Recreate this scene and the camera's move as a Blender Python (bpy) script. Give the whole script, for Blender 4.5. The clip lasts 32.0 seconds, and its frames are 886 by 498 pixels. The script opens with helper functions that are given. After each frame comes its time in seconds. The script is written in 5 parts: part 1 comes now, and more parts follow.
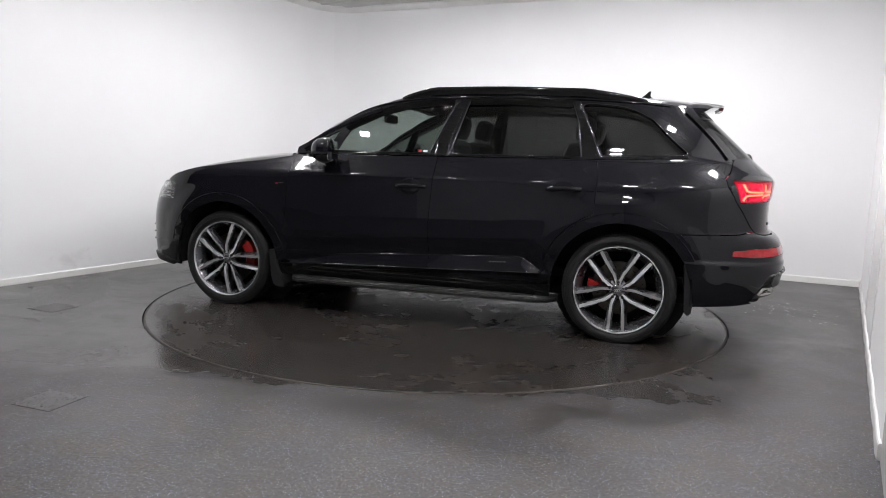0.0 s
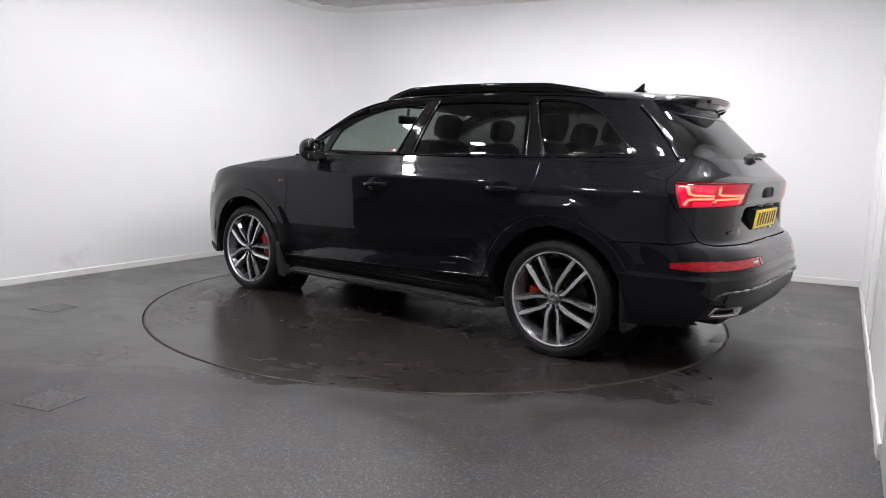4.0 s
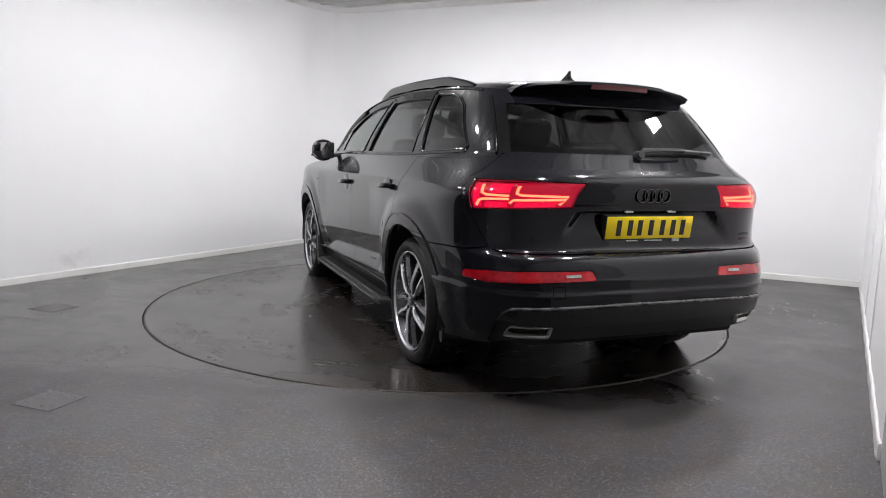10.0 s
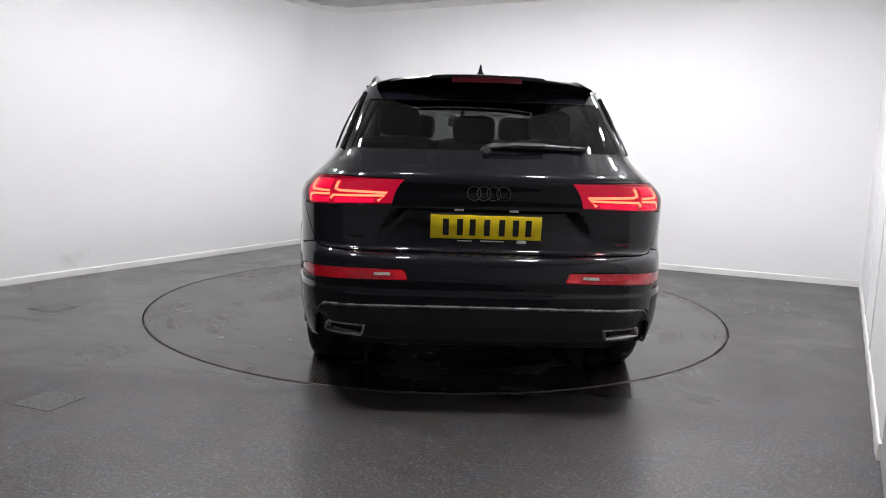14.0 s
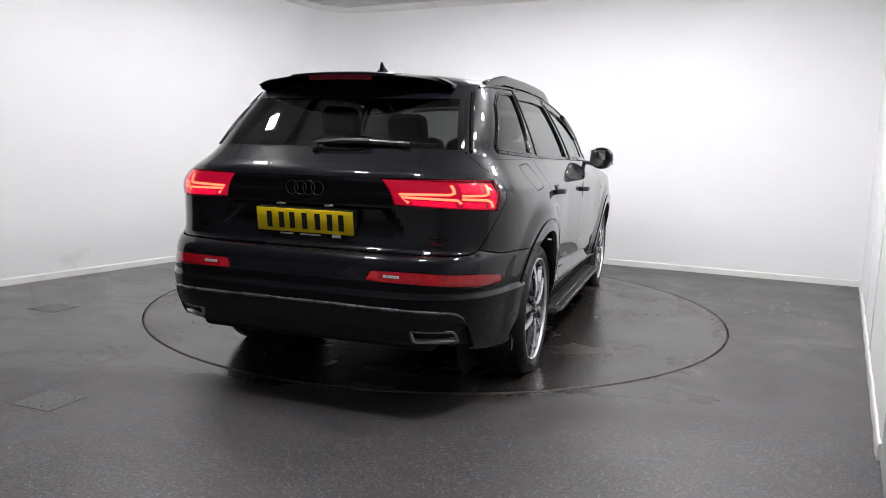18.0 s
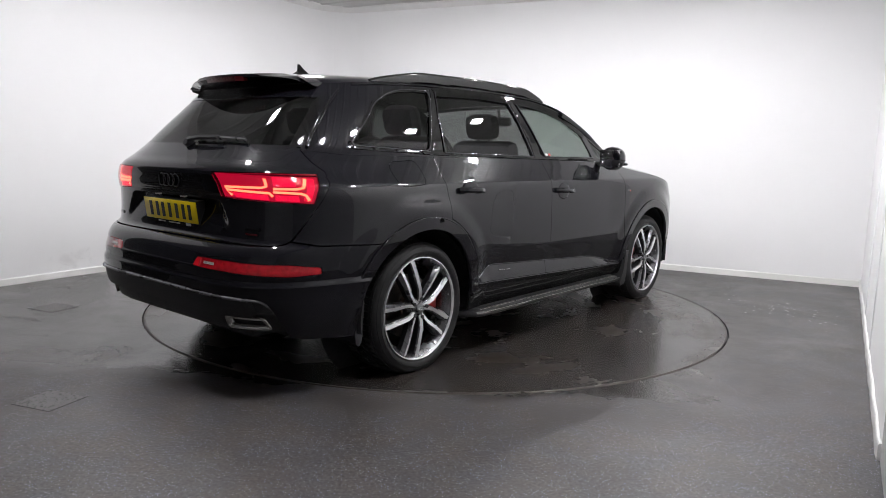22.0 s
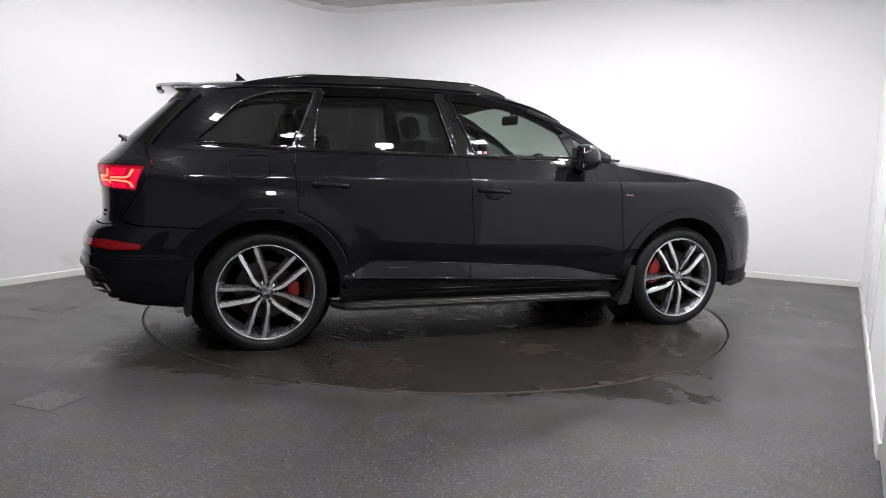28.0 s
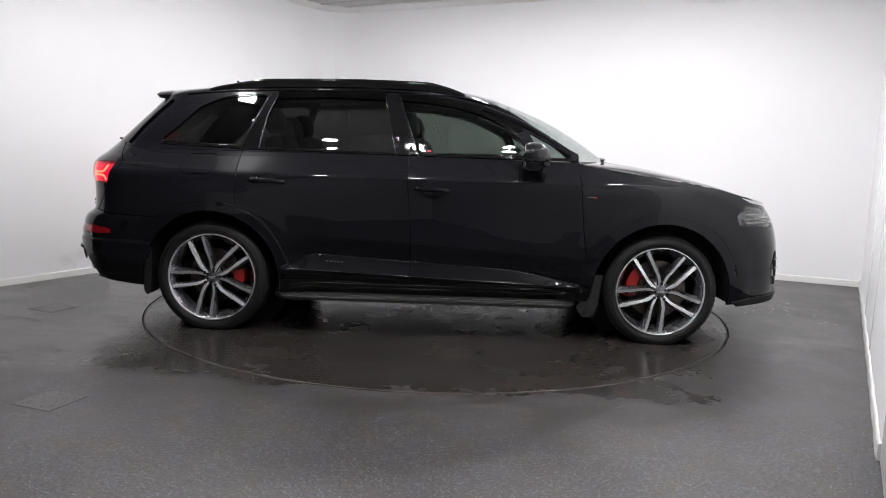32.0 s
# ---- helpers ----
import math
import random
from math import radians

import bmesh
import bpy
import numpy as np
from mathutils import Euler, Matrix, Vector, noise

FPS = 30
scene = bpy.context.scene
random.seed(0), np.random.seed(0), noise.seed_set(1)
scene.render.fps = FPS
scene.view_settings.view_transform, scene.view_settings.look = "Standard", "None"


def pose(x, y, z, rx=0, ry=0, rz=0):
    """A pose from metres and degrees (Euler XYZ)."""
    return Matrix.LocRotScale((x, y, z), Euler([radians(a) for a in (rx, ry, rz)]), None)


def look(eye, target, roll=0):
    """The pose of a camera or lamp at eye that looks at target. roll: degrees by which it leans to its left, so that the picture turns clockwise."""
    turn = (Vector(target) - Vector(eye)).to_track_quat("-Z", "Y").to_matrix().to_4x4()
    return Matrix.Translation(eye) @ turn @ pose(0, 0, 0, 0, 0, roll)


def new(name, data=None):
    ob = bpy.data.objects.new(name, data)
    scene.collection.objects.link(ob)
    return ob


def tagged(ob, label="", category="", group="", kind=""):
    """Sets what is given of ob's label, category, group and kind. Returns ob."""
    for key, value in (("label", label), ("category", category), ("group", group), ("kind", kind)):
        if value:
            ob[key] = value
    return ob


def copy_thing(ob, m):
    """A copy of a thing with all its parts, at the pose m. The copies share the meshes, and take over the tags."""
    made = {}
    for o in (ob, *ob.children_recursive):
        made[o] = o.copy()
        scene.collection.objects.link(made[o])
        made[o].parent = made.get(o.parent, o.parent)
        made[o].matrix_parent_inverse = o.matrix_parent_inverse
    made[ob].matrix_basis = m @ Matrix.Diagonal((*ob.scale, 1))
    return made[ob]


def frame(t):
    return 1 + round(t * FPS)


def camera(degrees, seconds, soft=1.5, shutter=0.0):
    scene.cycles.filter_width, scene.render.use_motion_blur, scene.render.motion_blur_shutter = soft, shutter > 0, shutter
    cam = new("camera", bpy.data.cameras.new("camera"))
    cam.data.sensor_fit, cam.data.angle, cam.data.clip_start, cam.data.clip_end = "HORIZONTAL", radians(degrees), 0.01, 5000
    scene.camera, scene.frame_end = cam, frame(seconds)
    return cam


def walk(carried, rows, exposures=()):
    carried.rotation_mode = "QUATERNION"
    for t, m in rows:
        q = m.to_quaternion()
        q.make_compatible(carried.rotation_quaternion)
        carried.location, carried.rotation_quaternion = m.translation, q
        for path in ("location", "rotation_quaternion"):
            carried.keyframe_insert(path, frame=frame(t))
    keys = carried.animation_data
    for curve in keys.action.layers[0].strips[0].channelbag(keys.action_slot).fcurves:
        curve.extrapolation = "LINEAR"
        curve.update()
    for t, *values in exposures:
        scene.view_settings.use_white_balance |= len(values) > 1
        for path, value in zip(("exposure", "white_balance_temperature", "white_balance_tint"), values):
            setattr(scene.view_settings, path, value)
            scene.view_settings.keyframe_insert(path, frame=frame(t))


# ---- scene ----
cam = camera(64.73, 32.0, soft=0.9)
EYE = (0.0, -5.718, 1.229)
TARGET = (0.0374, -0.0713, 0.4525)
walk(cam, [(0.0, look(EYE, TARGET, 1.684)), (32.0, look(EYE, TARGET, 1.684))])

# ---- light ----
scene.view_settings.exposure = 0.0
world = bpy.data.worlds.new("world")
scene.world = world
world.use_nodes = True
world.node_tree.nodes["Background"].inputs["Color"].default_value = (0.5, 0.55, 0.6, 1)
world.node_tree.nodes["Background"].inputs["Strength"].default_value = 0.02
LAMP_STRENGTH = 356.0

# ---- materials ----


def material(name, color, rough=0.5, metal=0.0, spec=0.5, coat=0.0, coat_rough=0.03, coat_ior=1.5, noise_scale=0.0, vary=0.0, rough_vary=0.0,
             bump=0.0, bump_scale=200.0, emit=None, strength=0.0):
    """A Principled material whose colour, gloss and relief vary by noise at two scales."""
    m = bpy.data.materials.new(name)
    m.use_nodes = True
    nt = m.node_tree
    b = nt.nodes["Principled BSDF"]
    b.inputs["Base Color"].default_value = (*color, 1)
    b.inputs["Roughness"].default_value = rough
    b.inputs["Metallic"].default_value = metal
    b.inputs["Specular IOR Level"].default_value = spec
    b.inputs["Coat Weight"].default_value = coat
    b.inputs["Coat Roughness"].default_value = coat_rough
    b.inputs["Coat IOR"].default_value = coat_ior
    if emit:
        b.inputs["Emission Color"].default_value = (*emit, 1)
        b.inputs["Emission Strength"].default_value = strength
    if noise_scale:
        tc = nt.nodes.new("ShaderNodeTexCoord")
        n1 = nt.nodes.new("ShaderNodeTexNoise")
        n1.inputs["Scale"].default_value = noise_scale
        n1.inputs["Detail"].default_value = 6
        nt.links.new(tc.outputs["Object"], n1.inputs["Vector"])
        if vary:
            mix = nt.nodes.new("ShaderNodeMixRGB")
            mix.blend_type = "MULTIPLY"
            mix.inputs["Fac"].default_value = 1
            mix.inputs["Color1"].default_value = (*color, 1)
            mr = nt.nodes.new("ShaderNodeMapRange")
            mr.inputs["From Min"].default_value, mr.inputs["From Max"].default_value = 0.3, 0.7
            mr.inputs["To Min"].default_value, mr.inputs["To Max"].default_value = 1 - vary, 1 + vary
            nt.links.new(n1.outputs["Fac"], mr.inputs["Value"])
            nt.links.new(mr.outputs["Result"], mix.inputs["Color2"])
            nt.links.new(mix.outputs["Color"], b.inputs["Base Color"])
        if rough_vary:
            mr = nt.nodes.new("ShaderNodeMapRange")
            mr.inputs["From Min"].default_value, mr.inputs["From Max"].default_value = 0.3, 0.7
            mr.inputs["To Min"].default_value, mr.inputs["To Max"].default_value = max(rough - rough_vary, 0.01), rough + rough_vary
            nt.links.new(n1.outputs["Fac"], mr.inputs["Value"])
            nt.links.new(mr.outputs["Result"], b.inputs["Roughness"])
        if bump:
            n2 = nt.nodes.new("ShaderNodeTexNoise")
            n2.inputs["Scale"].default_value = bump_scale
            n2.inputs["Detail"].default_value = 3
            nt.links.new(tc.outputs["Object"], n2.inputs["Vector"])
            bp = nt.nodes.new("ShaderNodeBump")
            bp.inputs["Strength"].default_value = bump
            bp.inputs["Distance"].default_value = 0.003
            nt.links.new(n2.outputs["Fac"], bp.inputs["Height"])
            nt.links.new(bp.outputs["Normal"], b.inputs["Normal"])
    return m


def glass(name, tint, ior=1.5, rough=0.0):
    """A tinted pane: what is behind shows through the tint, and the surface reflects by Fresnel."""
    m = bpy.data.materials.new(name)
    m.use_nodes = True
    nt = m.node_tree
    nt.nodes.clear()
    out = nt.nodes.new("ShaderNodeOutputMaterial")
    tr = nt.nodes.new("ShaderNodeBsdfTransparent")
    tr.inputs["Color"].default_value = (*tint, 1)
    gl = nt.nodes.new("ShaderNodeBsdfGlossy")
    gl.inputs["Roughness"].default_value = rough
    lw = nt.nodes.new("ShaderNodeLayerWeight")
    lw.inputs["Blend"].default_value = 0.5
    pw = nt.nodes.new("ShaderNodeMath")
    pw.operation = "POWER"
    pw.inputs[1].default_value = 5.0
    nt.links.new(lw.outputs["Facing"], pw.inputs[0])
    f0 = ((ior - 1) / (ior + 1)) ** 2
    fr = nt.nodes.new("ShaderNodeMapRange")
    fr.inputs["To Min"].default_value, fr.inputs["To Max"].default_value = f0, 1.0
    nt.links.new(pw.outputs["Value"], fr.inputs["Value"])
    mx = nt.nodes.new("ShaderNodeMixShader")
    nt.links.new(fr.outputs["Result"], mx.inputs["Fac"])
    nt.links.new(tr.outputs["BSDF"], mx.inputs[1])
    nt.links.new(gl.outputs["BSDF"], mx.inputs[2])
    nt.links.new(mx.outputs["Shader"], out.inputs["Surface"])
    return m


def vinyl(name, color, flecks, wet, rough, film=None, streaks=0.0, relief=0.12):
    """Dark safety vinyl: mottled, with glitter flecks, dull dried stains and smooth damp areas."""
    m = bpy.data.materials.new(name)
    m.use_nodes = True
    nt = m.node_tree
    b = nt.nodes["Principled BSDF"]
    tc = nt.nodes.new("ShaderNodeTexCoord")
    big = nt.nodes.new("ShaderNodeTexNoise")
    big.inputs["Scale"].default_value = 0.9
    big.inputs["Detail"].default_value = 8
    big.inputs["Roughness"].default_value = 0.6
    fine = nt.nodes.new("ShaderNodeTexNoise")
    fine.inputs["Scale"].default_value = 75
    fine.inputs["Detail"].default_value = 4
    nt.links.new(tc.outputs["Object"], big.inputs["Vector"])
    nt.links.new(tc.outputs["Object"], fine.inputs["Vector"])
    ramp = nt.nodes.new("ShaderNodeMapRange")
    ramp.inputs["From Min"].default_value, ramp.inputs["From Max"].default_value = 0.35, 0.65
    ramp.inputs["To Min"].default_value, ramp.inputs["To Max"].default_value = 0.84, 1.16
    nt.links.new(big.outputs["Fac"], ramp.inputs["Value"])
    ramp2 = nt.nodes.new("ShaderNodeMapRange")
    ramp2.inputs["From Min"].default_value, ramp2.inputs["From Max"].default_value = 0.3, 0.7
    ramp2.inputs["To Min"].default_value, ramp2.inputs["To Max"].default_value = 0.4, 1.6
    nt.links.new(fine.outputs["Fac"], ramp2.inputs["Value"])
    mul = nt.nodes.new("ShaderNodeMath")
    mul.operation = "MULTIPLY"
    nt.links.new(ramp.outputs["Result"], mul.inputs[0])
    nt.links.new(ramp2.outputs["Result"], mul.inputs[1])
    col = nt.nodes.new("ShaderNodeMixRGB")
    col.blend_type = "MULTIPLY"
    col.inputs["Fac"].default_value = 1
    # brownish grime against the blue-grey vinyl
    grime = nt.nodes.new("ShaderNodeTexNoise")
    grime.inputs["Scale"].default_value = 5.5
    grime.inputs["Detail"].default_value = 7
    nt.links.new(tc.outputs["Object"], grime.inputs["Vector"])
    gr = nt.nodes.new("ShaderNodeMapRange")
    gr.inputs["From Min"].default_value, gr.inputs["From Max"].default_value = 0.38, 0.62
    nt.links.new(grime.outputs["Fac"], gr.inputs["Value"])
    two = nt.nodes.new("ShaderNodeMixRGB")
    two.inputs["Color1"].default_value = (color[0] * 1.06, color[1] * 0.98, color[2] * 0.90, 1)
    two.inputs["Color2"].default_value = (color[0] * 0.93, color[1] * 0.98, color[2] * 1.08, 1)
    nt.links.new(gr.outputs["Result"], two.inputs["Fac"])
    nt.links.new(two.outputs["Color"], col.inputs["Color1"])
    nt.links.new(mul.outputs["Value"], col.inputs["Color2"])
    vor = nt.nodes.new("ShaderNodeTexVoronoi")
    vor.inputs["Scale"].default_value = 115
    nt.links.new(tc.outputs["Object"], vor.inputs["Vector"])
    dot = nt.nodes.new("ShaderNodeMath")
    dot.operation = "LESS_THAN"
    dot.inputs[1].default_value = 0.23
    nt.links.new(vor.outputs["Distance"], dot.inputs[0])
    pick = nt.nodes.new("ShaderNodeSeparateColor")
    nt.links.new(vor.outputs["Color"], pick.inputs["Color"])
    some = nt.nodes.new("ShaderNodeMath")
    some.operation = "GREATER_THAN"
    some.inputs[1].default_value = 0.2
    nt.links.new(pick.outputs["Red"], some.inputs[0])
    both = nt.nodes.new("ShaderNodeMath")
    both.operation = "MULTIPLY"
    nt.links.new(dot.outputs["Value"], both.inputs[0])
    nt.links.new(some.outputs["Value"], both.inputs[1])
    amount = nt.nodes.new("ShaderNodeMath")
    amount.operation = "MULTIPLY"
    amount.inputs[1].default_value = flecks
    glint = nt.nodes.new("ShaderNodeMath")
    glint.operation = "MULTIPLY"
    nt.links.new(both.outputs["Value"], glint.inputs[0])
    nt.links.new(pick.outputs["Blue"], glint.inputs[1])
    nt.links.new(glint.outputs["Value"], amount.inputs[0])
    tintf = nt.nodes.new("ShaderNodeMixRGB")
    tintf.inputs["Color1"].default_value = (0.30, 0.34, 0.66, 1)
    tintf.inputs["Color2"].default_value = (0.56, 0.55, 0.54, 1)
    nt.links.new(pick.outputs["Green"], tintf.inputs["Fac"])
    withf = nt.nodes.new("ShaderNodeMixRGB")
    nt.links.new(amount.outputs["Value"], withf.inputs["Fac"])
    nt.links.new(col.outputs["Color"], withf.inputs["Color1"])
    nt.links.new(tintf.outputs["Color"], withf.inputs["Color2"])
    # damp, smooth patches against dull dried ones
    stain = nt.nodes.new("ShaderNodeTexNoise")
    stain.inputs["Scale"].default_value = 1.3
    stain.inputs["Detail"].default_value = 4 if streaks else 9
    stain.inputs["Roughness"].default_value = 0.65
    stain.inputs["Distortion"].default_value = 0.0 if streaks else 0.6
    nt.links.new(tc.outputs["Object"], stain.inputs["Vector"])
    rr = nt.nodes.new("ShaderNodeMapRange")
    rr.inputs["From Min"].default_value, rr.inputs["From Max"].default_value = 0.35, 0.68
    rr.inputs["To Min"].default_value, rr.inputs["To Max"].default_value = rough - wet, rough + wet
    nt.links.new(stain.outputs["Fac"], rr.inputs["Value"])
    last_rough, last_col = rr.outputs["Result"], withf.outputs["Color"]
    sep = nt.nodes.new("ShaderNodeSeparateXYZ")
    nt.links.new(tc.outputs["Object"], sep.inputs["Vector"])

    def calc(op, p, q):
        n_ = nt.nodes.new("ShaderNodeMath")
        n_.operation = op
        for i, w in enumerate((p, q)):
            if w is None:
                continue
            if isinstance(w, (int, float)):
                n_.inputs[i].default_value = w
            else:
                nt.links.new(w, n_.inputs[i])
        return n_.outputs["Value"]

    def span(value, a0, a1, b0_, b1_):
        n_ = nt.nodes.new("ShaderNodeMapRange")
        n_.interpolation_type = "SMOOTHSTEP"
        for key, w in (("From Min", a0), ("From Max", a1), ("To Min", b0_), ("To Max", b1_)):
            n_.inputs[key].default_value = w
        nt.links.new(value, n_.inputs["Value"])
        return n_.outputs["Result"]

    if film:
        # a smooth greyish dried film over the vinyl away from the lane beside the wall
        edge_line = calc("ADD", sep.outputs["Y"], calc("MULTIPLY", sep.outputs["X"], 0.12))
        wob = calc("ADD", edge_line, calc("MULTIPLY", stain.outputs["Fac"], 0.9))
        k = calc("MULTIPLY", span(wob, film[0], film[1], 0.0, 1.0), span(sep.outputs["X"], 0.9, 1.9, 1.0, 0.25))
        ragged = nt.nodes.new("ShaderNodeTexNoise")
        ragged.inputs["Scale"].default_value = 2.2
        ragged.inputs["Detail"].default_value = 9
        ragged.inputs["Roughness"].default_value = 0.7
        mp = nt.nodes.new("ShaderNodeMapping")
        mp.inputs["Scale"].default_value = (0.7, 2.4, 1)
        mp.inputs["Rotation"].default_value = (0, 0, radians(25))
        nt.links.new(tc.outputs["Object"], mp.inputs["Vector"])
        nt.links.new(mp.outputs["Vector"], ragged.inputs["Vector"])
        worn = span(ragged.outputs["Fac"], 0.54, 0.70, 0.0, 1.0)
        kk = calc("MULTIPLY", k, calc("SUBTRACT", 1.0, calc("MULTIPLY", worn, 0.5)))
        mixc = nt.nodes.new("ShaderNodeMixRGB")
        mixc.inputs["Color2"].default_value = (color[0] * 0.62, color[1] * 0.61, color[2] * 0.61, 1)
        nt.links.new(kk, mixc.inputs["Fac"])
        nt.links.new(last_col, mixc.inputs["Color1"])
        last_col = mixc.outputs["Color"]
        last_rough = calc("SUBTRACT", last_rough, calc("MULTIPLY", kk, 0.23))
    if film:
        blot = nt.nodes.new("ShaderNodeTexNoise")
        blot.inputs["Scale"].default_value = 3.4
        blot.inputs["Detail"].default_value = 8
        blot.inputs["Roughness"].default_value = 0.68
        blot.inputs["Distortion"].default_value = 0.5
        nt.links.new(tc.outputs["Object"], blot.inputs["Vector"])
        rad = calc("SQRT", calc("ADD", calc("MULTIPLY", sep.outputs["X"], sep.outputs["X"]), calc("MULTIPLY", sep.outputs["Y"], sep.outputs["Y"])), None)
        near = span(rad, 2.25, 3.1, 0.13, 0.0)
        k = span(calc("ADD", blot.outputs["Fac"], near), 0.54, 0.66, 0.0, 1.0)
        mixc = nt.nodes.new("ShaderNodeMixRGB")
        mixc.inputs["Color2"].default_value = (color[0] * 0.60, color[1] * 0.56, color[2] * 0.52, 1)
        nt.links.new(calc("MULTIPLY", k, 0.75), mixc.inputs["Fac"])
        nt.links.new(last_col, mixc.inputs["Color1"])
        last_col = mixc.outputs["Color"]
        last_rough = calc("SUBTRACT", last_rough, calc("MULTIPLY", k, 0.06))
    if streaks:
        # tyre streaks that run round the middle, and brown smears
        rad = calc("SQRT", calc("ADD", calc("MULTIPLY", sep.outputs["X"], sep.outputs["X"]), calc("MULTIPLY", sep.outputs["Y"], sep.outputs["Y"])), None)
        ang = calc("ARCTAN2", sep.outputs["Y"], sep.outputs["X"])
        comb = nt.nodes.new("ShaderNodeCombineXYZ")
        nt.links.new(calc("MULTIPLY", rad, 3.2), comb.inputs["X"])
        nt.links.new(calc("MULTIPLY", ang, 1.1), comb.inputs["Y"])
        sn = nt.nodes.new("ShaderNodeTexNoise")
        sn.inputs["Scale"].default_value = 1.6
        sn.inputs["Detail"].default_value = 4
        sn.inputs["Roughness"].default_value = 0.62
        nt.links.new(comb.outputs["Vector"], sn.inputs["Vector"])
        k = span(sn.outputs["Fac"], 0.40, 0.70, 0.0, 1.0)
        k = calc("MULTIPLY", k, span(stain.outputs["Fac"], 0.36, 0.66, 0.15, 1.0))
        mixc = nt.nodes.new("ShaderNodeMixRGB")
        mixc.inputs["Color2"].default_value = (color[0] * 0.95, color[1] * 0.82, color[2] * 0.72, 1)
        nt.links.new(k, mixc.inputs["Fac"])
        nt.links.new(last_col, mixc.inputs["Color1"])
        last_col = mixc.outputs["Color"]
        last_rough = calc("ADD", last_rough, calc("MULTIPLY", k, streaks))
    nt.links.new(last_rough, b.inputs["Roughness"])
    nt.links.new(last_col, b.inputs["Base Color"])
    bp = nt.nodes.new("ShaderNodeBump")
    bp.inputs["Strength"].default_value = relief
    bp.inputs["Distance"].default_value = 0.003
    nt.links.new(fine.outputs["Fac"], bp.inputs["Height"])
    nt.links.new(bp.outputs["Normal"], b.inputs["Normal"])
    return m


WALL = material("white_wall_paint", (0.82, 0.82, 0.825), 0.75, noise_scale=1.2, vary=0.015, bump=0.05, bump_scale=60)
# grey and dark of the unseen walls, toned for reflections in the car
WALL_GREY = material("unseen_wall_grey", (0.42, 0.42, 0.425), 0.6, noise_scale=1.5, vary=0.08, bump=0.05, bump_scale=60)
WALL_DARK = material("unseen_wall_dark", (0.14, 0.14, 0.142), 0.8, noise_scale=2, vary=0.2)
SKIRT = material("white_gloss_board", (0.78, 0.78, 0.76), 0.35, noise_scale=3, vary=0.05, bump=0.04, bump_scale=30)
CEIL = material("ceiling_sheet", (0.50, 0.495, 0.485), 0.5, noise_scale=5, vary=0.08, bump=0.1, bump_scale=40)
CEIL_TRIM = material("ceiling_trim", (0.78, 0.77, 0.76), 0.5, noise_scale=5, vary=0.04)
FLOOR = vinyl("safety_vinyl", (0.052, 0.0482, 0.0472), 0.75, 0.07, 0.46, film=(-1.9, -1.62), relief=0.25)
DISC = vinyl("turntable_vinyl", (0.027, 0.024, 0.022), 0.04, 0.04, 0.24, streaks=0.09)
GAPDARK = material("gap_dark", (0.008, 0.008, 0.008), 0.7)
RIMEDGE = material("worn_edge", (0.07, 0.06, 0.055), 0.4, metal=0.6, noise_scale=6, vary=0.5, rough_vary=0.15)
HATCH = material("hatch_vinyl", (0.034, 0.032, 0.0315), 0.30, noise_scale=60, vary=0.2, rough_vary=0.08)
FLAKE = material("paint_chips", (0.5, 0.5, 0.48), 0.5, noise_scale=50, vary=0.2)
LAMPFRAME = material("lamp_frame", (0.7, 0.7, 0.7), 0.4, noise_scale=10, vary=0.03)
LED = material("led_panel", (0.9, 0.9, 0.9), 0.5, emit=(1.0, 0.985, 1.01), strength=LAMP_STRENGTH)

PAINT = material("black_paint", (0.0056, 0.0055, 0.0078), 0.25, spec=0.035, coat=1.0, coat_rough=0.012, coat_ior=1.39)
GLOSS = material("gloss_black_trim", (0.005, 0.005, 0.005), 0.06, spec=0.38, noise_scale=6, rough_vary=0.02)
SATIN = material("satin_black_plastic", (0.016, 0.016, 0.017), 0.42, spec=0.3, noise_scale=40, vary=0.2, rough_vary=0.08, bump=0.08, bump_scale=600)
INSERT = material("dark_grey_insert", (0.022, 0.022, 0.023), 0.4, spec=0.3, noise_scale=60, vary=0.2, rough_vary=0.05, bump=0.1, bump_scale=400)
GREYSATIN = material("satin_grey_trim", (0.08, 0.08, 0.083), 0.28, noise_scale=20, vary=0.1, rough_vary=0.05)
BLACK = material("matt_black", (0.018, 0.018, 0.019), 0.8, spec=0.2, noise_scale=20, vary=0.3)
RUBBER = material("tyre_rubber", (0.013, 0.013, 0.0135), 0.5, spec=0.25, noise_scale=25, vary=0.25, rough_vary=0.1, bump=0.1, bump_scale=300)
RIMGREY = material("rim_grey", (0.17, 0.17, 0.18), 0.26, metal=0.8, noise_scale=12, vary=0.08, rough_vary=0.05)
RIMDARK = material("rim_dark", (0.02, 0.02, 0.022), 0.3, metal=0.5, noise_scale=12, vary=0.08)
RIMBRIGHT = material("rim_machined", (0.78, 0.78, 0.795), 0.26, metal=0.65)
STEEL = material("brake_steel", (0.11, 0.10, 0.09), 0.35, metal=1.0, noise_scale=40, vary=0.15, rough_vary=0.1)
RUST = material("brown_hub", (0.08, 0.045, 0.03), 0.7, noise_scale=40, vary=0.3)
CALIPER = material("red_caliper", (0.32, 0.012, 0.01), 0.3, noise_scale=10, vary=0.1)
CHROME = material("dark_chrome", (0.42, 0.41, 0.40), 0.22, metal=1.0, noise_scale=10, rough_vary=0.04)
ALU = material("aluminium_edge", (0.35, 0.35, 0.36), 0.3, metal=1.0, noise_scale=30, rough_vary=0.08)
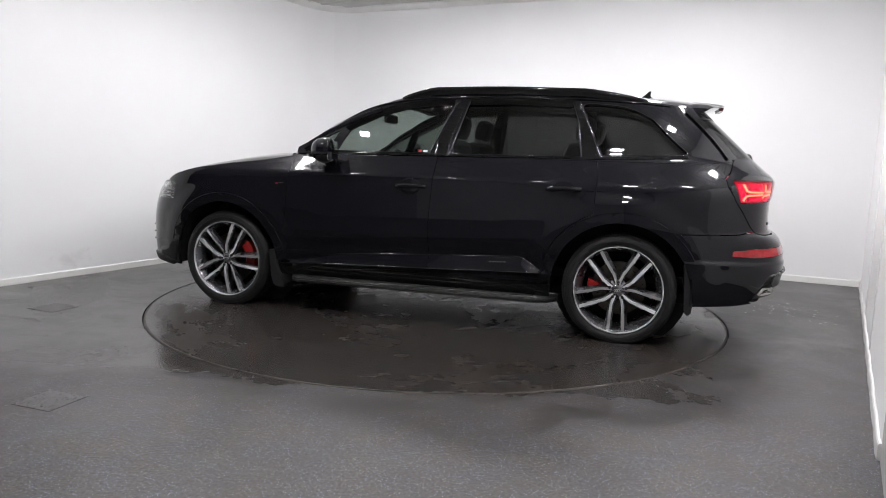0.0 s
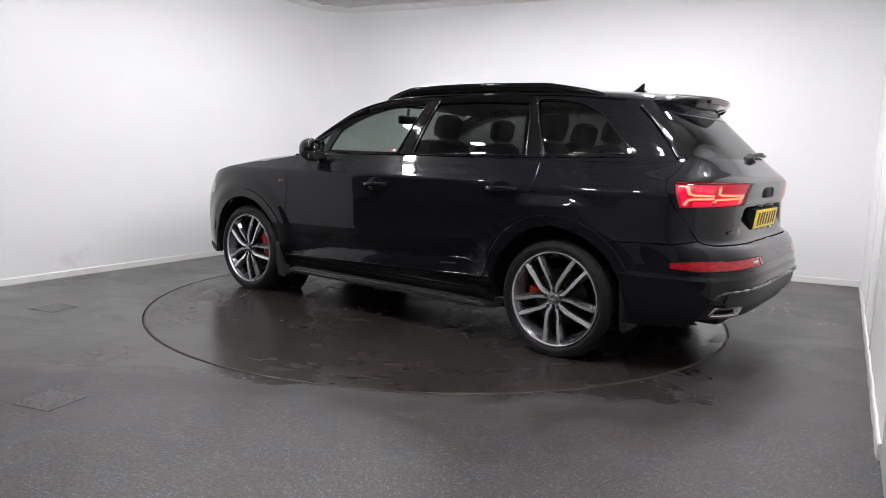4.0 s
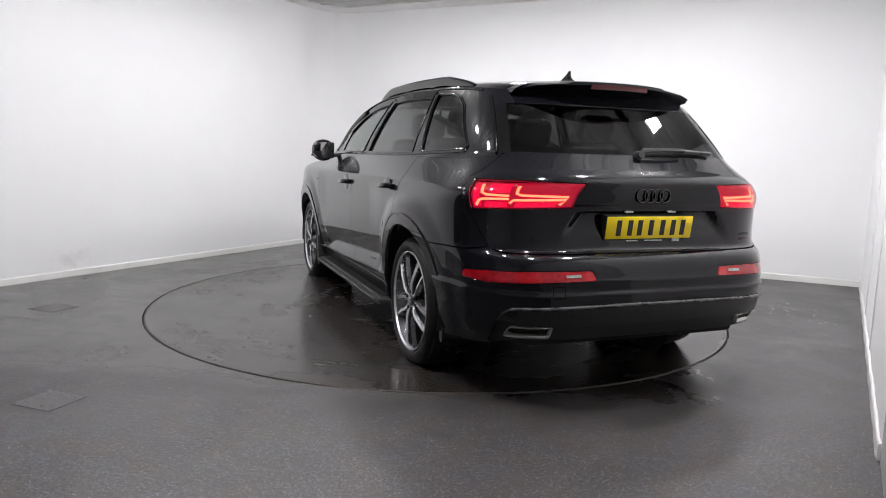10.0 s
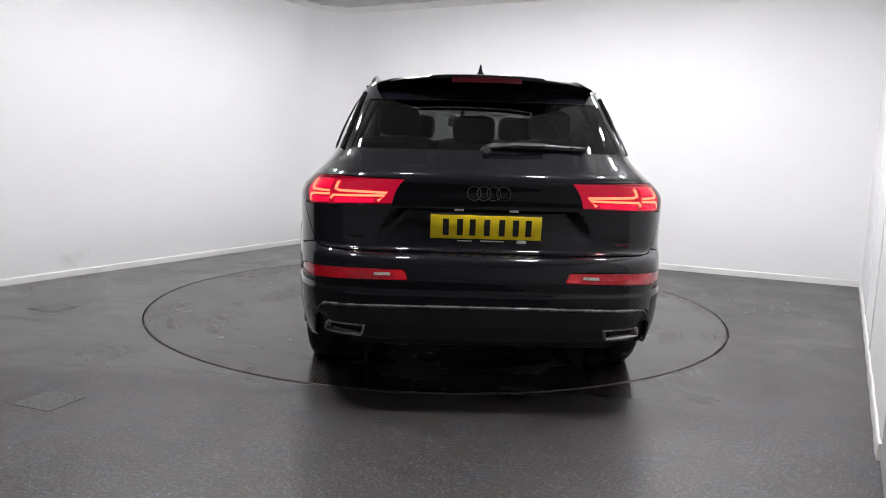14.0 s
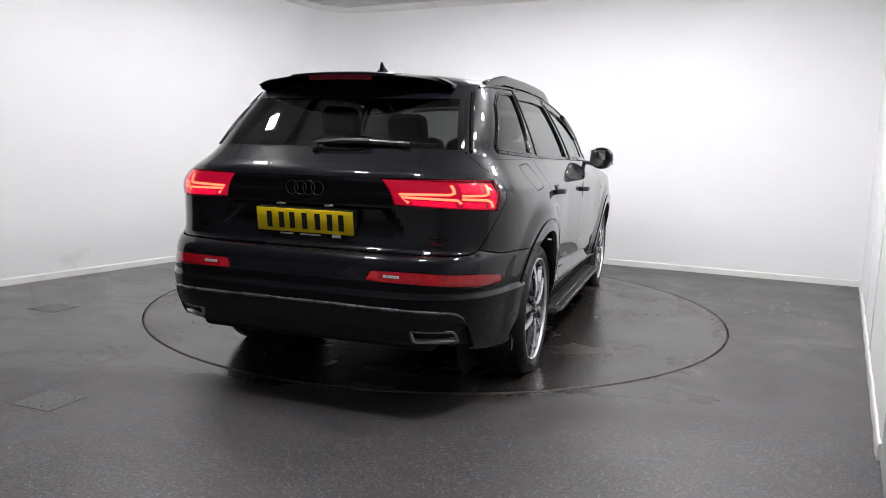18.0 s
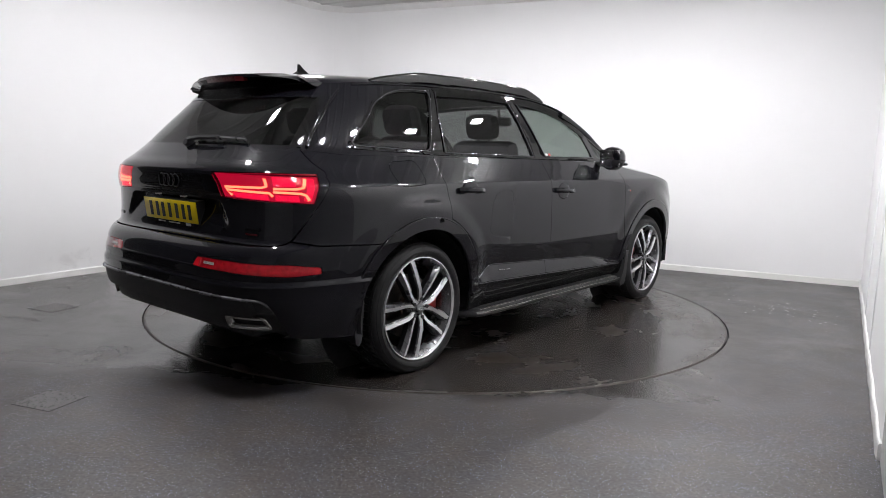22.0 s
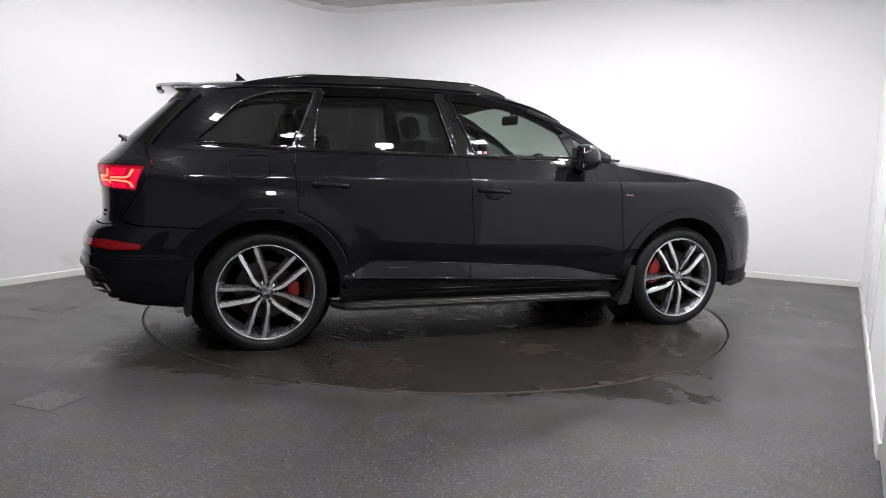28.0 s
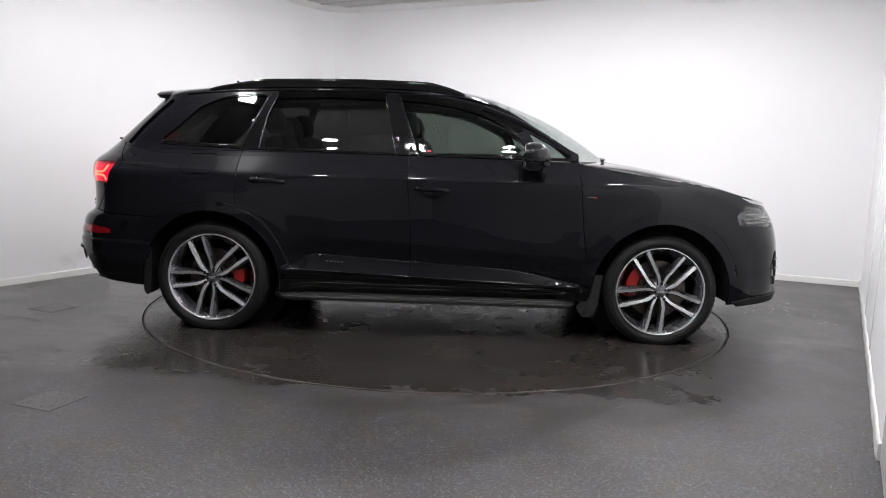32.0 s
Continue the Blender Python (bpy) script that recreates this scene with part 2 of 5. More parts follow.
LENS = material("red_lens", (0.50, 0.006, 0.014), 0.06, coat=1.0, noise_scale=8, vary=0.1)
LENS_DARK = material("dark_red_lens", (0.07, 0.004, 0.007), 0.25, coat=0.15, noise_scale=8, vary=0.1)
LENS_LIT = material("lit_red_lens", (0.08, 0.002, 0.004), 0.08, emit=(1.0, 0.012, 0.10), strength=1.0)
LENS_GLOW = material("glowing_red_housing", (0.06, 0.002, 0.004), 0.3, emit=(1.0, 0.010, 0.10), strength=0.42)
LEDRED = material("red_led", (0.6, 0.05, 0.02), 0.3, emit=(1.0, 0.20, 0.10), strength=3.8)
# brighter than the gloss black trim, so that added beads show lamp glints
BRIGHT = material("glint_bead_metal", (0.075, 0.075, 0.08), 0.12, metal=1.0, noise_scale=10, rough_vary=0.03)
EMBLEM = material("black_emblem", (0.075, 0.075, 0.078), 0.12, metal=1.0, noise_scale=10, rough_vary=0.03)
REFLECTOR = material("red_reflector", (0.34, 0.004, 0.010), 0.08, spec=0.3, coat=1.0, coat_ior=1.4, noise_scale=40, vary=0.25)
LENS_CLEAR = material("clear_lens", (0.35, 0.33, 0.32), 0.1, coat=1.0, noise_scale=60, vary=0.3)
HEADLAMP = material("headlamp_lens", (0.04, 0.039, 0.038), 0.08, coat=1.0, noise_scale=30, vary=0.4)
YELLOW = material("plate_yellow", (0.93, 0.70, 0.008), 0.35, noise_scale=30, vary=0.04)
INK = material("plate_ink", (0.006, 0.006, 0.006), 0.4)
PALE = material("pale_print", (0.6, 0.6, 0.6), 0.5)
REDMARK = material("red_badge", (0.5, 0.01, 0.015), 0.3)
LEATHER = material("black_leather", (0.014, 0.014, 0.014), 0.5, noise_scale=15, vary=0.2, bump=0.1, bump_scale=150)
MIRROR = material("mirror_glass", (0.8, 0.8, 0.8), 0.02, metal=1.0)
GLASS_DARK = glass("privacy_glass", (0.155, 0.158, 0.155), 1.56)
GLASS_REAR = glass("rear_glass", (0.095, 0.097, 0.095), 1.55)
GLASS_SCREEN = glass("screen_glass", (0.84, 0.9, 0.87), 1.5)
GLASS_LIGHT = glass("side_glass", (0.27, 0.305, 0.285), 1.48)
GLASS_SMOKE = glass("smoked_plastic", (0.06, 0.06, 0.06), 1.5)

# ---- small mesh helpers ----


def link(name, verts, faces, mats, parent=None, label="", smooth=False, normals=None, index=None, sharp=None):
    """One mesh object from vertices and faces, under a thing or part."""
    me = bpy.data.meshes.new(name)
    me.from_pydata([tuple(map(float, v)) for v in verts], [], [tuple(map(int, f)) for f in faces])
    for m in (mats if isinstance(mats, (list, tuple)) else [mats]):
        me.materials.append(m)
    if index is not None:
        me.polygons.foreach_set("material_index", [int(i) for i in index])
    if smooth or normals is not None:
        me.polygons.foreach_set("use_smooth", [True] * len(me.polygons))
    if sharp:
        me.set_sharp_from_angle(angle=radians(sharp))
    if normals is not None:
        me.normals_split_custom_set([tuple(map(float, n)) for n in normals])
    me.update()
    ob = new(name, me)
    if parent is not None:
        ob.parent = parent
    if label:
        ob["label"] = label
    return ob


def part(name, bm, mat, parent, label="", smooth=None):
    me = bpy.data.meshes.new(name)
    bm.to_mesh(me)
    bm.free()
    for m in (mat if isinstance(mat, (list, tuple)) else [mat]):
        me.materials.append(m)
    if smooth:
        me.polygons.foreach_set("use_smooth", [True] * len(me.polygons))
        me.set_sharp_from_angle(angle=radians(smooth))
    ob = new(name, me)
    ob.parent = parent
    if label:
        ob["label"] = label
    return ob


def box_bm(size, at=(0, 0, 0), bevel=0.0, rot=None, segs=2):
    bm = bmesh.new()
    bmesh.ops.create_cube(bm, size=1)
    bmesh.ops.scale(bm, vec=size, verts=bm.verts)
    if bevel:
        bmesh.ops.bevel(bm, geom=bm.edges[:], offset=bevel, segments=segs, affect="EDGES", profile=0.5)
    if rot is not None:
        bmesh.ops.transform(bm, matrix=rot, verts=bm.verts)
    bmesh.ops.translate(bm, vec=at, verts=bm.verts)
    return bm


def box(name, size, at, mat, parent, bevel=0.005, rot=None, label=""):
    return part(name, box_bm(size, at, bevel, rot), mat, parent, label, smooth=40 if bevel else None)


def revolve(profile, n=64, axis_y=True, start=0.0, sweep=2 * math.pi):
    """Verts and faces of a profile of (radius, y) turned round the y axis."""
    closed = abs(sweep - 2 * math.pi) < 1e-6
    k = n if closed else n + 1
    verts, faces = [], []
    for i in range(k):
        a = start + sweep * i / n
        for r, y in profile:
            verts.append((r * math.cos(a), y, r * math.sin(a)))
    m = len(profile)
    for i in range(n):
        j = (i + 1) % k
        for q in range(m - 1):
            faces.append((i * m + q, i * m + q + 1, j * m + q + 1, j * m + q))
    return verts, faces


def grid_part(name, fn, nu, nv, mat, parent, label="", sharp=None, flip=False):
    """A sheet fn(u, v) -> point over the unit square."""
    verts = [fn(i / nu, j / nv) for i in range(nu + 1) for j in range(nv + 1)]
    faces = []
    for i in range(nu):
        for j in range(nv):
            a = i * (nv + 1) + j
            f = (a, a + 1, a + nv + 2, a + nv + 1)
            faces.append(f[::-1] if flip else f)
    return link(name, verts, faces, mat, parent, label, smooth=True, sharp=sharp)


def tube(name, path, section, mat, parent, label="", sharp=45, caps=True, up=(0, 0, 1)):
    """A section of (side, up) points swept along a path."""
    path = [Vector(q) for q in path]
    verts, faces = [], []
    m = len(section)
    for i, q in enumerate(path):
        d = (path[min(i + 1, len(path) - 1)] - path[max(i - 1, 0)]).normalized()
        s = d.cross(Vector(up)).normalized()
        u = s.cross(d)
        for a, b in section:
            verts.append(q + s * a + u * b)
    for i in range(len(path) - 1):
        for j in range(m):
            k = (j + 1) % m
            faces.append((i * m + j, i * m + k, (i + 1) * m + k, (i + 1) * m + j))
    if caps:
        faces.append(tuple(range(m))[::-1])
        faces.append(tuple((len(path) - 1) * m + j for j in range(m)))
    ob = link(name, verts, faces, mat, parent, label, smooth=True, sharp=sharp)
    return ob


def oval(w, h, n=12, p=2.6):
    out = []
    for i in range(n):
        a = 2 * math.pi * i / n
        c, s = math.cos(a), math.sin(a)
        out.append((w * math.copysign(abs(c) ** (2 / p), c), h * math.copysign(abs(s) ** (2 / p), s)))
    return out


# ---- the studio ----
# axes of the room: the long walls run along AV, the back wall along BU
AV = Vector((0.5, 0.866, 0)).normalized()
AU = Vector((0.866, -0.5, 0)).normalized()
BN = Vector((0.419, 0.908, 0)).normalized()
BU = Vector((0.908, -0.419, 0)).normalized()
HIGH = 3.02
D_LEFT, D_RIGHT, D_BACK = -3.26, 3.095, 2.937
V_NEAR, V_OPEN = -6.2, -3.0


def meet(n1, d1, n2, d2):
    det = n1.x * n2.y - n1.y * n2.x
    return Vector(((d1 * n2.y - n1.y * d2) / det, (n1.x * d2 - d1 * n2.x) / det, 0))


C_LB = meet(AU, D_LEFT, BN, D_BACK)
C_RB = meet(AU, D_RIGHT, BN, D_BACK)
P_LO = AU * D_LEFT + AV * V_OPEN
P_LN = AU * D_LEFT + AV * V_NEAR
P_RN = AU * D_RIGHT + AV * V_NEAR


def fillet(corner, d_in, d_out, radius, n=14):
    """Points of a rounded corner between two straight runs."""
    ang = d_in.angle(d_out)
    t = radius * math.tan(ang / 2)
    a, b = corner - d_in * t, corner + d_out * t
    inward = (d_out - d_in).normalized()
    centre = corner + inward * (radius / math.cos(ang / 2))
    va, vb = a - centre, b - centre
    return [centre + va.lerp(vb, i / n).normalized() * radius for i in range(n + 1)]


ROUND = fillet(C_LB, AV, BU, 0.5)


def wall_run(name, pts, z0, z1, thick, mat, label, out_sign=1, parent=None):
    """A wall of some thickness over a run of plan points; its thickness lies outside the room."""
    n = len(pts)
    verts, faces = [], []
    for i, q in enumerate(pts):
        d = (pts[min(i + 1, n - 1)] - pts[max(i - 1, 0)]).normalized()
        o = Vector((-d.y, d.x, 0)) * thick * out_sign
        for r in (q, q + o):
            verts += [(r.x, r.y, z0), (r.x, r.y, z1)]
    for i in range(n - 1):
        a, b = i * 4, i * 4 + 4
        faces += [(a, a + 1, b + 1, b), (a + 2, b + 2, b + 3, a + 3), (a + 1, a + 3, b + 3, b + 1), (a, b, b + 2, a + 2)]
    faces += [(0, 2, 3, 1), tuple(4 * (n - 1) + k for k in (0, 1, 3, 2))]
    ob = link(name, verts, faces, mat, parent, smooth=True, sharp=30)
    return tagged(ob, label, kind="structure")


wall_run("wall_left", [P_LO] + ROUND[:8], 0, HIGH, 0.15, WALL, "smooth white painted studio wall with rounded corner")
wall_run("wall_back", ROUND[7:] + [C_RB], 0, HIGH, 0.15, WALL, "smooth white painted studio back wall")
P_RO = AU * D_RIGHT - AV * 1.6
wall_run("wall_right", [C_RB + AV * 0.15, P_RO], 0, HIGH, 0.15, WALL, "smooth white painted studio side wall")
# unseen walls added round the camera; their tones shape the car's reflections
wall_run("wall_right_near", [P_RO, P_RN], 0, HIGH, 0.15, WALL_GREY, "unseen grey side wall added to tone the reflections in the car")
P_NJ = AU * -0.35 + AV * V_NEAR
wall_run("wall_near", [P_RN + AU * 0.15, P_NJ], 0, HIGH, 0.15, WALL_GREY, "unseen grey wall behind the camera, added to tone the reflections in the car")
wall_run("wall_near_dark", [P_NJ, P_LN - AU * 3.6], 0, HIGH, 0.15, WALL_DARK, "unseen dark wall behind the camera, added to keep the reflections in the car dark")
wall_run("wall_unseen_end", [P_LN - AU * 3.6, P_LO - AU * 3.6], 0, HIGH, 0.15, WALL_DARK, "unseen dark wall beyond the open side, added to keep the reflections dark")
wall_run("wall_unseen_side", [P_LO - AU * 3.6, P_LO - AU * 0.15], 0, HIGH, 0.15, WALL_DARK, "unseen dark wall beyond the open side, added to keep the reflections dark")


def board(name, pts, high, label):
    n = len(pts)
    sec = [(0.0, 0.0), (0.014, 0.0), (0.014, high - 0.008), (0.009, high), (0.0, high)]
    verts, faces = [], []
    for i, q in enumerate(pts):
        d = (pts[min(i + 1, n - 1)] - pts[max(i - 1, 0)]).normalized()
        o = Vector((d.y, -d.x, 0))
        for a, b in sec:
            r = q + o * (a - 0.001)
            verts.append((r.x, r.y, b))
    m = len(sec)
    for i in range(n - 1):
        for j in range(m):
            k = (j + 1) % m
            faces.append((i * m + j, (i + 1) * m + j, (i + 1) * m + k, i * m + k))
    faces += [tuple(range(m)), tuple((n - 1) * m + j for j in range(m))[::-1]]
    return tagged(link(name, verts, faces, SKIRT, smooth=True, sharp=30), label, kind="structure")


board("baseboard_left", [P_LO] + ROUND[:8], 0.06, "white painted skirting board, scuffed near the floor")
board("baseboard_back", ROUND[7:] + [C_RB], 0.066, "white painted skirting board")
wavy = []
for i in range(60):
    q = C_RB.lerp(P_RO, i / 59)
    wavy.append(q - AU * (0.003 + 0.0015 * math.sin(i * 0.9) + 0.001 * math.sin(i * 2.3)) if 0 < i < 59 else q)
board("baseboard_right", wavy, 0.075, "wavy loose white skirting strip along the side wall")

# brown scuff on the wall, low down
SCUFF = bpy.data.materials.new("brown_scuff")
SCUFF.use_nodes = True
nt = SCUFF.node_tree
tc = nt.nodes.new("ShaderNodeTexCoord")
nz = nt.nodes.new("ShaderNodeTexNoise")
nz.inputs["Scale"].default_value = 9
nz.inputs["Detail"].default_value = 8
nz.inputs["Roughness"].default_value = 0.7
ln = nt.nodes.new("ShaderNodeVectorMath")
ln.operation = "LENGTH"
mpn = nt.nodes.new("ShaderNodeMapping")
mpn.inputs["Scale"].default_value = (1, 3.2, 6.5)
nt.links.new(tc.outputs["Object"], mpn.inputs["Vector"])
nt.links.new(mpn.outputs["Vector"], ln.inputs[0])
nt.links.new(tc.outputs["Object"], nz.inputs["Vector"])
fall = nt.nodes.new("ShaderNodeMath")
fall.operation = "MULTIPLY_ADD"
fall.inputs[1].default_value = -0.35
nt.links.new(ln.outputs["Value"], fall.inputs[0])
nt.links.new(nz.outputs["Fac"], fall.inputs[2])
amt = nt.nodes.new("ShaderNodeMapRange")
amt.inputs["From Min"].default_value, amt.inputs["From Max"].default_value = 0.30, 0.62
amt.inputs["To Min"].default_value, amt.inputs["To Max"].default_value = 0.0, 0.06
nt.links.new(fall.outputs["Value"], amt.inputs["Value"])
tr = nt.nodes.new("ShaderNodeBsdfTransparent")
mx = nt.nodes.new("ShaderNodeMixShader")
bs = nt.nodes["Principled BSDF"]
bs.inputs["Base Color"].default_value = (0.42, 0.33, 0.22, 1)
bs.inputs["Roughness"].default_value = 0.7
nt.links.new(amt.outputs["Result"], mx.inputs["Fac"])
nt.links.new(tr.outputs["BSDF"], mx.inputs[1])
nt.links.new(bs.outputs["BSDF"], mx.inputs[2])
nt.links.new(mx.outputs["Shader"], nt.nodes["Material Output"].inputs["Surface"])
for along, z, wd, hh in ((-1.12, 0.16, 0.75, 0.19),):
    q = AU * (D_LEFT + 0.003) + AV * along
    o = tagged(part("wall_stain", box_bm((0.002, wd, hh), (0, 0, 0), 0), SCUFF, None), "faint brown scuff on the white wall above the skirting", kind="structure")
    o.matrix_basis = Matrix.Translation((q.x, q.y, z)) @ pose(0, 0, 0, 0, 0, -30)

# pale joint strips between the lining sheets of the side wall
for s in (1.9, 3.1):
    q = C_RB - AV * s
    o = tagged(part("trim", box_bm((0.008, 0.05, HIGH - 0.085), (0, 0, 0), 0.002), WALL, None),
               "white cover strip over a joint of the wall lining", kind="structure")
    o.matrix_basis = Matrix.Translation((q.x - AU.x * 0.004, q.y - AU.y * 0.004, 0.08 + (HIGH - 0.085) / 2)) @ pose(0, 0, 0, 0, 0, -30)

# ceiling of ribbed sheet, with a painted edge trim along the walls
verts, faces = [], []
u0, u1, v0, v1 = D_LEFT - 3.9, D_RIGHT + 0.2, V_NEAR - 0.2, 5.2
steps = int((v1 - v0) / 0.25)
k = 0
for i in range(steps):
    a = v0 + i * 0.25
    for b, z in ((a, 0.012), (a + 0.16, 0.012), (a + 0.19, 0.0), (a + 0.22, 0.0)):
        for u in (u0, u1):
            q = AU * u + AV * b
            verts.append((q.x, q.y, HIGH + 0.035 + z))
        k += 1
for i in range(k - 1):
    faces.append((2 * i, 2 * i + 1, 2 * i + 3, 2 * i + 2))
base = len(verts)
for u, b in ((u0, v0), (u1, v0), (u1, v1), (u0, v1)):
    q = AU * u + AV * b
    verts.append((q.x, q.y, HIGH + 0.2))
faces.append((base, base + 1, base + 2, base + 3))
tagged(link("ceiling", verts, faces, CEIL), "pale grey ribbed sheet ceiling", kind="structure")


def edge_trim(name, pts):
    sec = [(0.0, -0.012), (0.10, 0.03), (0.12, 0.06), (0.0, 0.06)]
    n, m = len(pts), len(sec)
    verts, faces = [], []
    for i, q in enumerate(pts):
        d = (pts[min(i + 1, n - 1)] - pts[max(i - 1, 0)]).normalized()
        o = Vector((d.y, -d.x, 0))
        for a, b in sec:
            r = q + o * a
            verts.append((r.x, r.y, HIGH + b))
    for i in range(n - 1):
        for j in range(m):
            kk = (j + 1) % m
            faces.append((i * m + j, (i + 1) * m + j, (i + 1) * m + kk, i * m + kk))
    faces += [tuple(range(m)), tuple((n - 1) * m + j for j in range(m))[::-1]]
    return tagged(link(name, verts, faces, CEIL_TRIM), "painted trim along the top of the studio wall", kind="structure")


edge_trim("trim_top", [P_LO] + ROUND + [C_RB])

# floor: one sheet with a round well for the turntable
R_DISC = 2.25


def circle(radius, n=160):
    return [Vector((radius * math.cos(2 * math.pi * i / n), radius * math.sin(2 * math.pi * i / n))) for i in range(n)]


outer = [AU * (D_LEFT - 3.9) + AV * (V_NEAR - 0.3), AU * (D_RIGHT + 0.3) + AV * (V_NEAR - 0.3), AU * (D_RIGHT + 0.3) + AV * 5.4,
         AU * (D_LEFT - 3.9) + AV * 5.4]
ring = circle(R_DISC + 0.012)
nring = len(ring)
verts = [(q.x, q.y, 0) for q in ring] + [(q.x, q.y, -0.05) for q in ring]
faces = []
mid = [Vector((q.x * 1.25, q.y * 1.25)) for q in ring]
verts += [(q.x, q.y, 0) for q in mid]
for i in range(nring):
    j = (i + 1) % nring
    faces.append((i, 2 * nring + i, 2 * nring + j, j))
    faces.append((i, j, nring + j, nring + i))
b0 = len(verts)
verts += [(q.x, q.y, 0) for q in outer]
angs = [math.atan2(q.y, q.x) % (2 * math.pi) for q in outer]


def nearest_corner(i):
    a = 2 * math.pi * (i + 0.5) / nring
    return min(range(4), key=lambda c: abs((angs[c] - a + math.pi) % (2 * math.pi) - math.pi))


for i in range(nring):
    j = (i + 1) % nring
    c = nearest_corner(i)
    c2 = nearest_corner(j)
    faces.append((2 * nring + i, b0 + c, 2 * nring + j))
    if c2 != c:
        faces.append((2 * nring + j, b0 + c, b0 + c2))
verts.append((0, 0, -0.05))
for i in range(nring):
    faces.append((nring + i, nring + (i + 1) % nring, len(verts) - 1))
floor = link("floor", verts, faces, FLOOR)
tagged(floor, "dark grey safety vinyl floor with glitter flecks and damp stains", kind="structure")

turntable = new("turntable")
tagged(turntable, "large round motorised turntable of dark vinyl set flush in the floor", "turntable")
vv, ff = [], []
disc = circle(R_DISC)
edge = circle(R_DISC - 0.004)
vv = [(q.x, q.y, 0.001) for q in edge] + [(q.x, q.y, -0.003) for q in disc] + [(q.x, q.y, -0.045) for q in disc]
n = len(disc)
ff = [tuple(range(n))]
for i in range(n):
    j = (i + 1) % n
    ff += [(i, n + i, n + j, j), (n + i, 2 * n + i, 2 * n + j, n + j)]
link("platform", vv, ff, DISC, turntable, "damp dark vinyl top with circular tyre streaks")
pr = [(R_DISC - 0.012, 0.0012), (R_DISC - 0.010, 0.0024), (R_DISC - 0.003, 0.0024), (R_DISC + 0.0005, 0.0), (R_DISC + 0.0005, -0.02)]
vv, ff = revolve(pr, 160)
link("edge_ring", [(x, z, y) for x, y, z in vv], ff, RIMEDGE, turntable, "thin worn metal edge of the platform", smooth=True)

for cx_, cy_, rot, sx, sy in ((-1.84, -2.495, -20, 0.235, 0.215), (-2.86, -0.6, -24, 0.25, 0.22)):
    hatch = new("floor_hatch")
    tagged(hatch, "small square access cover set flush in the vinyl floor", "floor hatch")
    hatch.matrix_basis = pose(cx_, cy_, 0, 0, 0, rot)
    part("surround", box_bm((sx + 0.007, sy + 0.007, 0.02), (0, 0, -0.0092), 0), GAPDARK, hatch, "dark joint round the cover")
    part("lid", box_bm((sx, sy, 0.02), (0, 0, -0.0082), 0), HATCH, hatch)
rng = random.Random(4)
vv, ff = [], []
for i in range(60):
    x, y = rng.gauss(2.85, 0.22), rng.gauss(0.05, 0.28)
    if math.hypot(x, y) < 2.36 or AU.x * x + AU.y * y > 3.0:
        continue
    s, a = rng.uniform(0.004, 0.014), rng.uniform(0, 6.3)
    b0 = len(vv)
    for k in range(4):
        vv.append((x + s * rng.uniform(0.5, 1.2) * math.cos(a + k * 1.57), y + 0.5 * s * math.sin(a + k * 1.57), 0.0035))
    vv.append((x, y, 0.0))
    ff += [(b0, b0 + 1, b0 + 2, b0 + 3)] + [(b0 + 4, b0 + (k + 1) % 4, b0 + k) for k in range(4)]
tagged(link("paint_chips", vv, ff, FLAKE), "scattered small pale paint chips on the dark floor", "debris", kind="stuff")

# ceiling lamps
LAMPS = [(-2.1, -0.45), (-1.9, -1.4), (-1.3, -2.6), (-0.35, -2.85), (0.75, -2.8), (1.6, -2.1), (2.2, -1.2), (2.35, -0.2), (-1.25, 0.9), (-0.45, 1.5), (0.65, 1.0), (1.95, 0.45)]
lamp0 = None
for x, y in LAMPS:
    m = pose(x, y, HIGH - 0.10, 0, 0, -30)
    if lamp0 is None:
        lamp0 = new("ceiling_light")
        tagged(lamp0, "small square white LED panel light under the ceiling", "ceiling light", "studio ceiling lights")
        part("frame", box_bm((0.20, 0.20, 0.05), (0, 0, 0.012), 0.006), LAMPFRAME, lamp0, smooth=40)
        part("diffuser", box_bm((0.14, 0.14, 0.020), (0, 0, -0.021), 0.004), LED, lamp0, "glowing white diffuser")
        part("hanger", box_bm((0.03, 0.03, 0.13), (0, 0, 0.085)), LAMPFRAME, lamp0)
        lamp0.matrix_basis = m
    else:
        copy_thing(lamp0, m)

# ---- the car: a black seven-seat estate ----
# x forward, y to its left, z up; the origin lies on the ground midway between the axles
HUB_F, HUB_R, HUB_Z, TYRE_R, WHEEL = 1.497, -1.497, 0.358, 0.368, 1.0275
car = new("car")
tagged(car, "glossy black large estate car with lit red tail lights", "car")


def pchip(xs, ys):
    """A smooth curve through points that does not overshoot."""
    xs, ys = np.array(xs, float), np.array(ys, float)
    h = np.diff(xs)
    d = np.diff(ys) / h
    m = np.zeros(len(xs))
    for i in range(1, len(xs) - 1):
        if d[i - 1] * d[i] > 0:
            w1, w2 = 2 * h[i] + h[i - 1], h[i] + 2 * h[i - 1]
            m[i] = (w1 + w2) / (w1 / d[i - 1] + w2 / d[i])
    m[0], m[-1] = d[0], d[-1]

    def fn(x):
        x = np.clip(np.asarray(x, float), xs[0], xs[-1])
        i = np.clip(np.searchsorted(xs, x) - 1, 0, len(xs) - 2)
        t = (x - xs[i]) / h[i]
        return ((1 + 2 * t) * (1 - t) ** 2 * ys[i] + t * (1 - t) ** 2 * h[i] * m[i] + t * t * (3 - 2 * t) * ys[i + 1]
                + t * t * (t - 1) * h[i] * m[i + 1])
    return fn


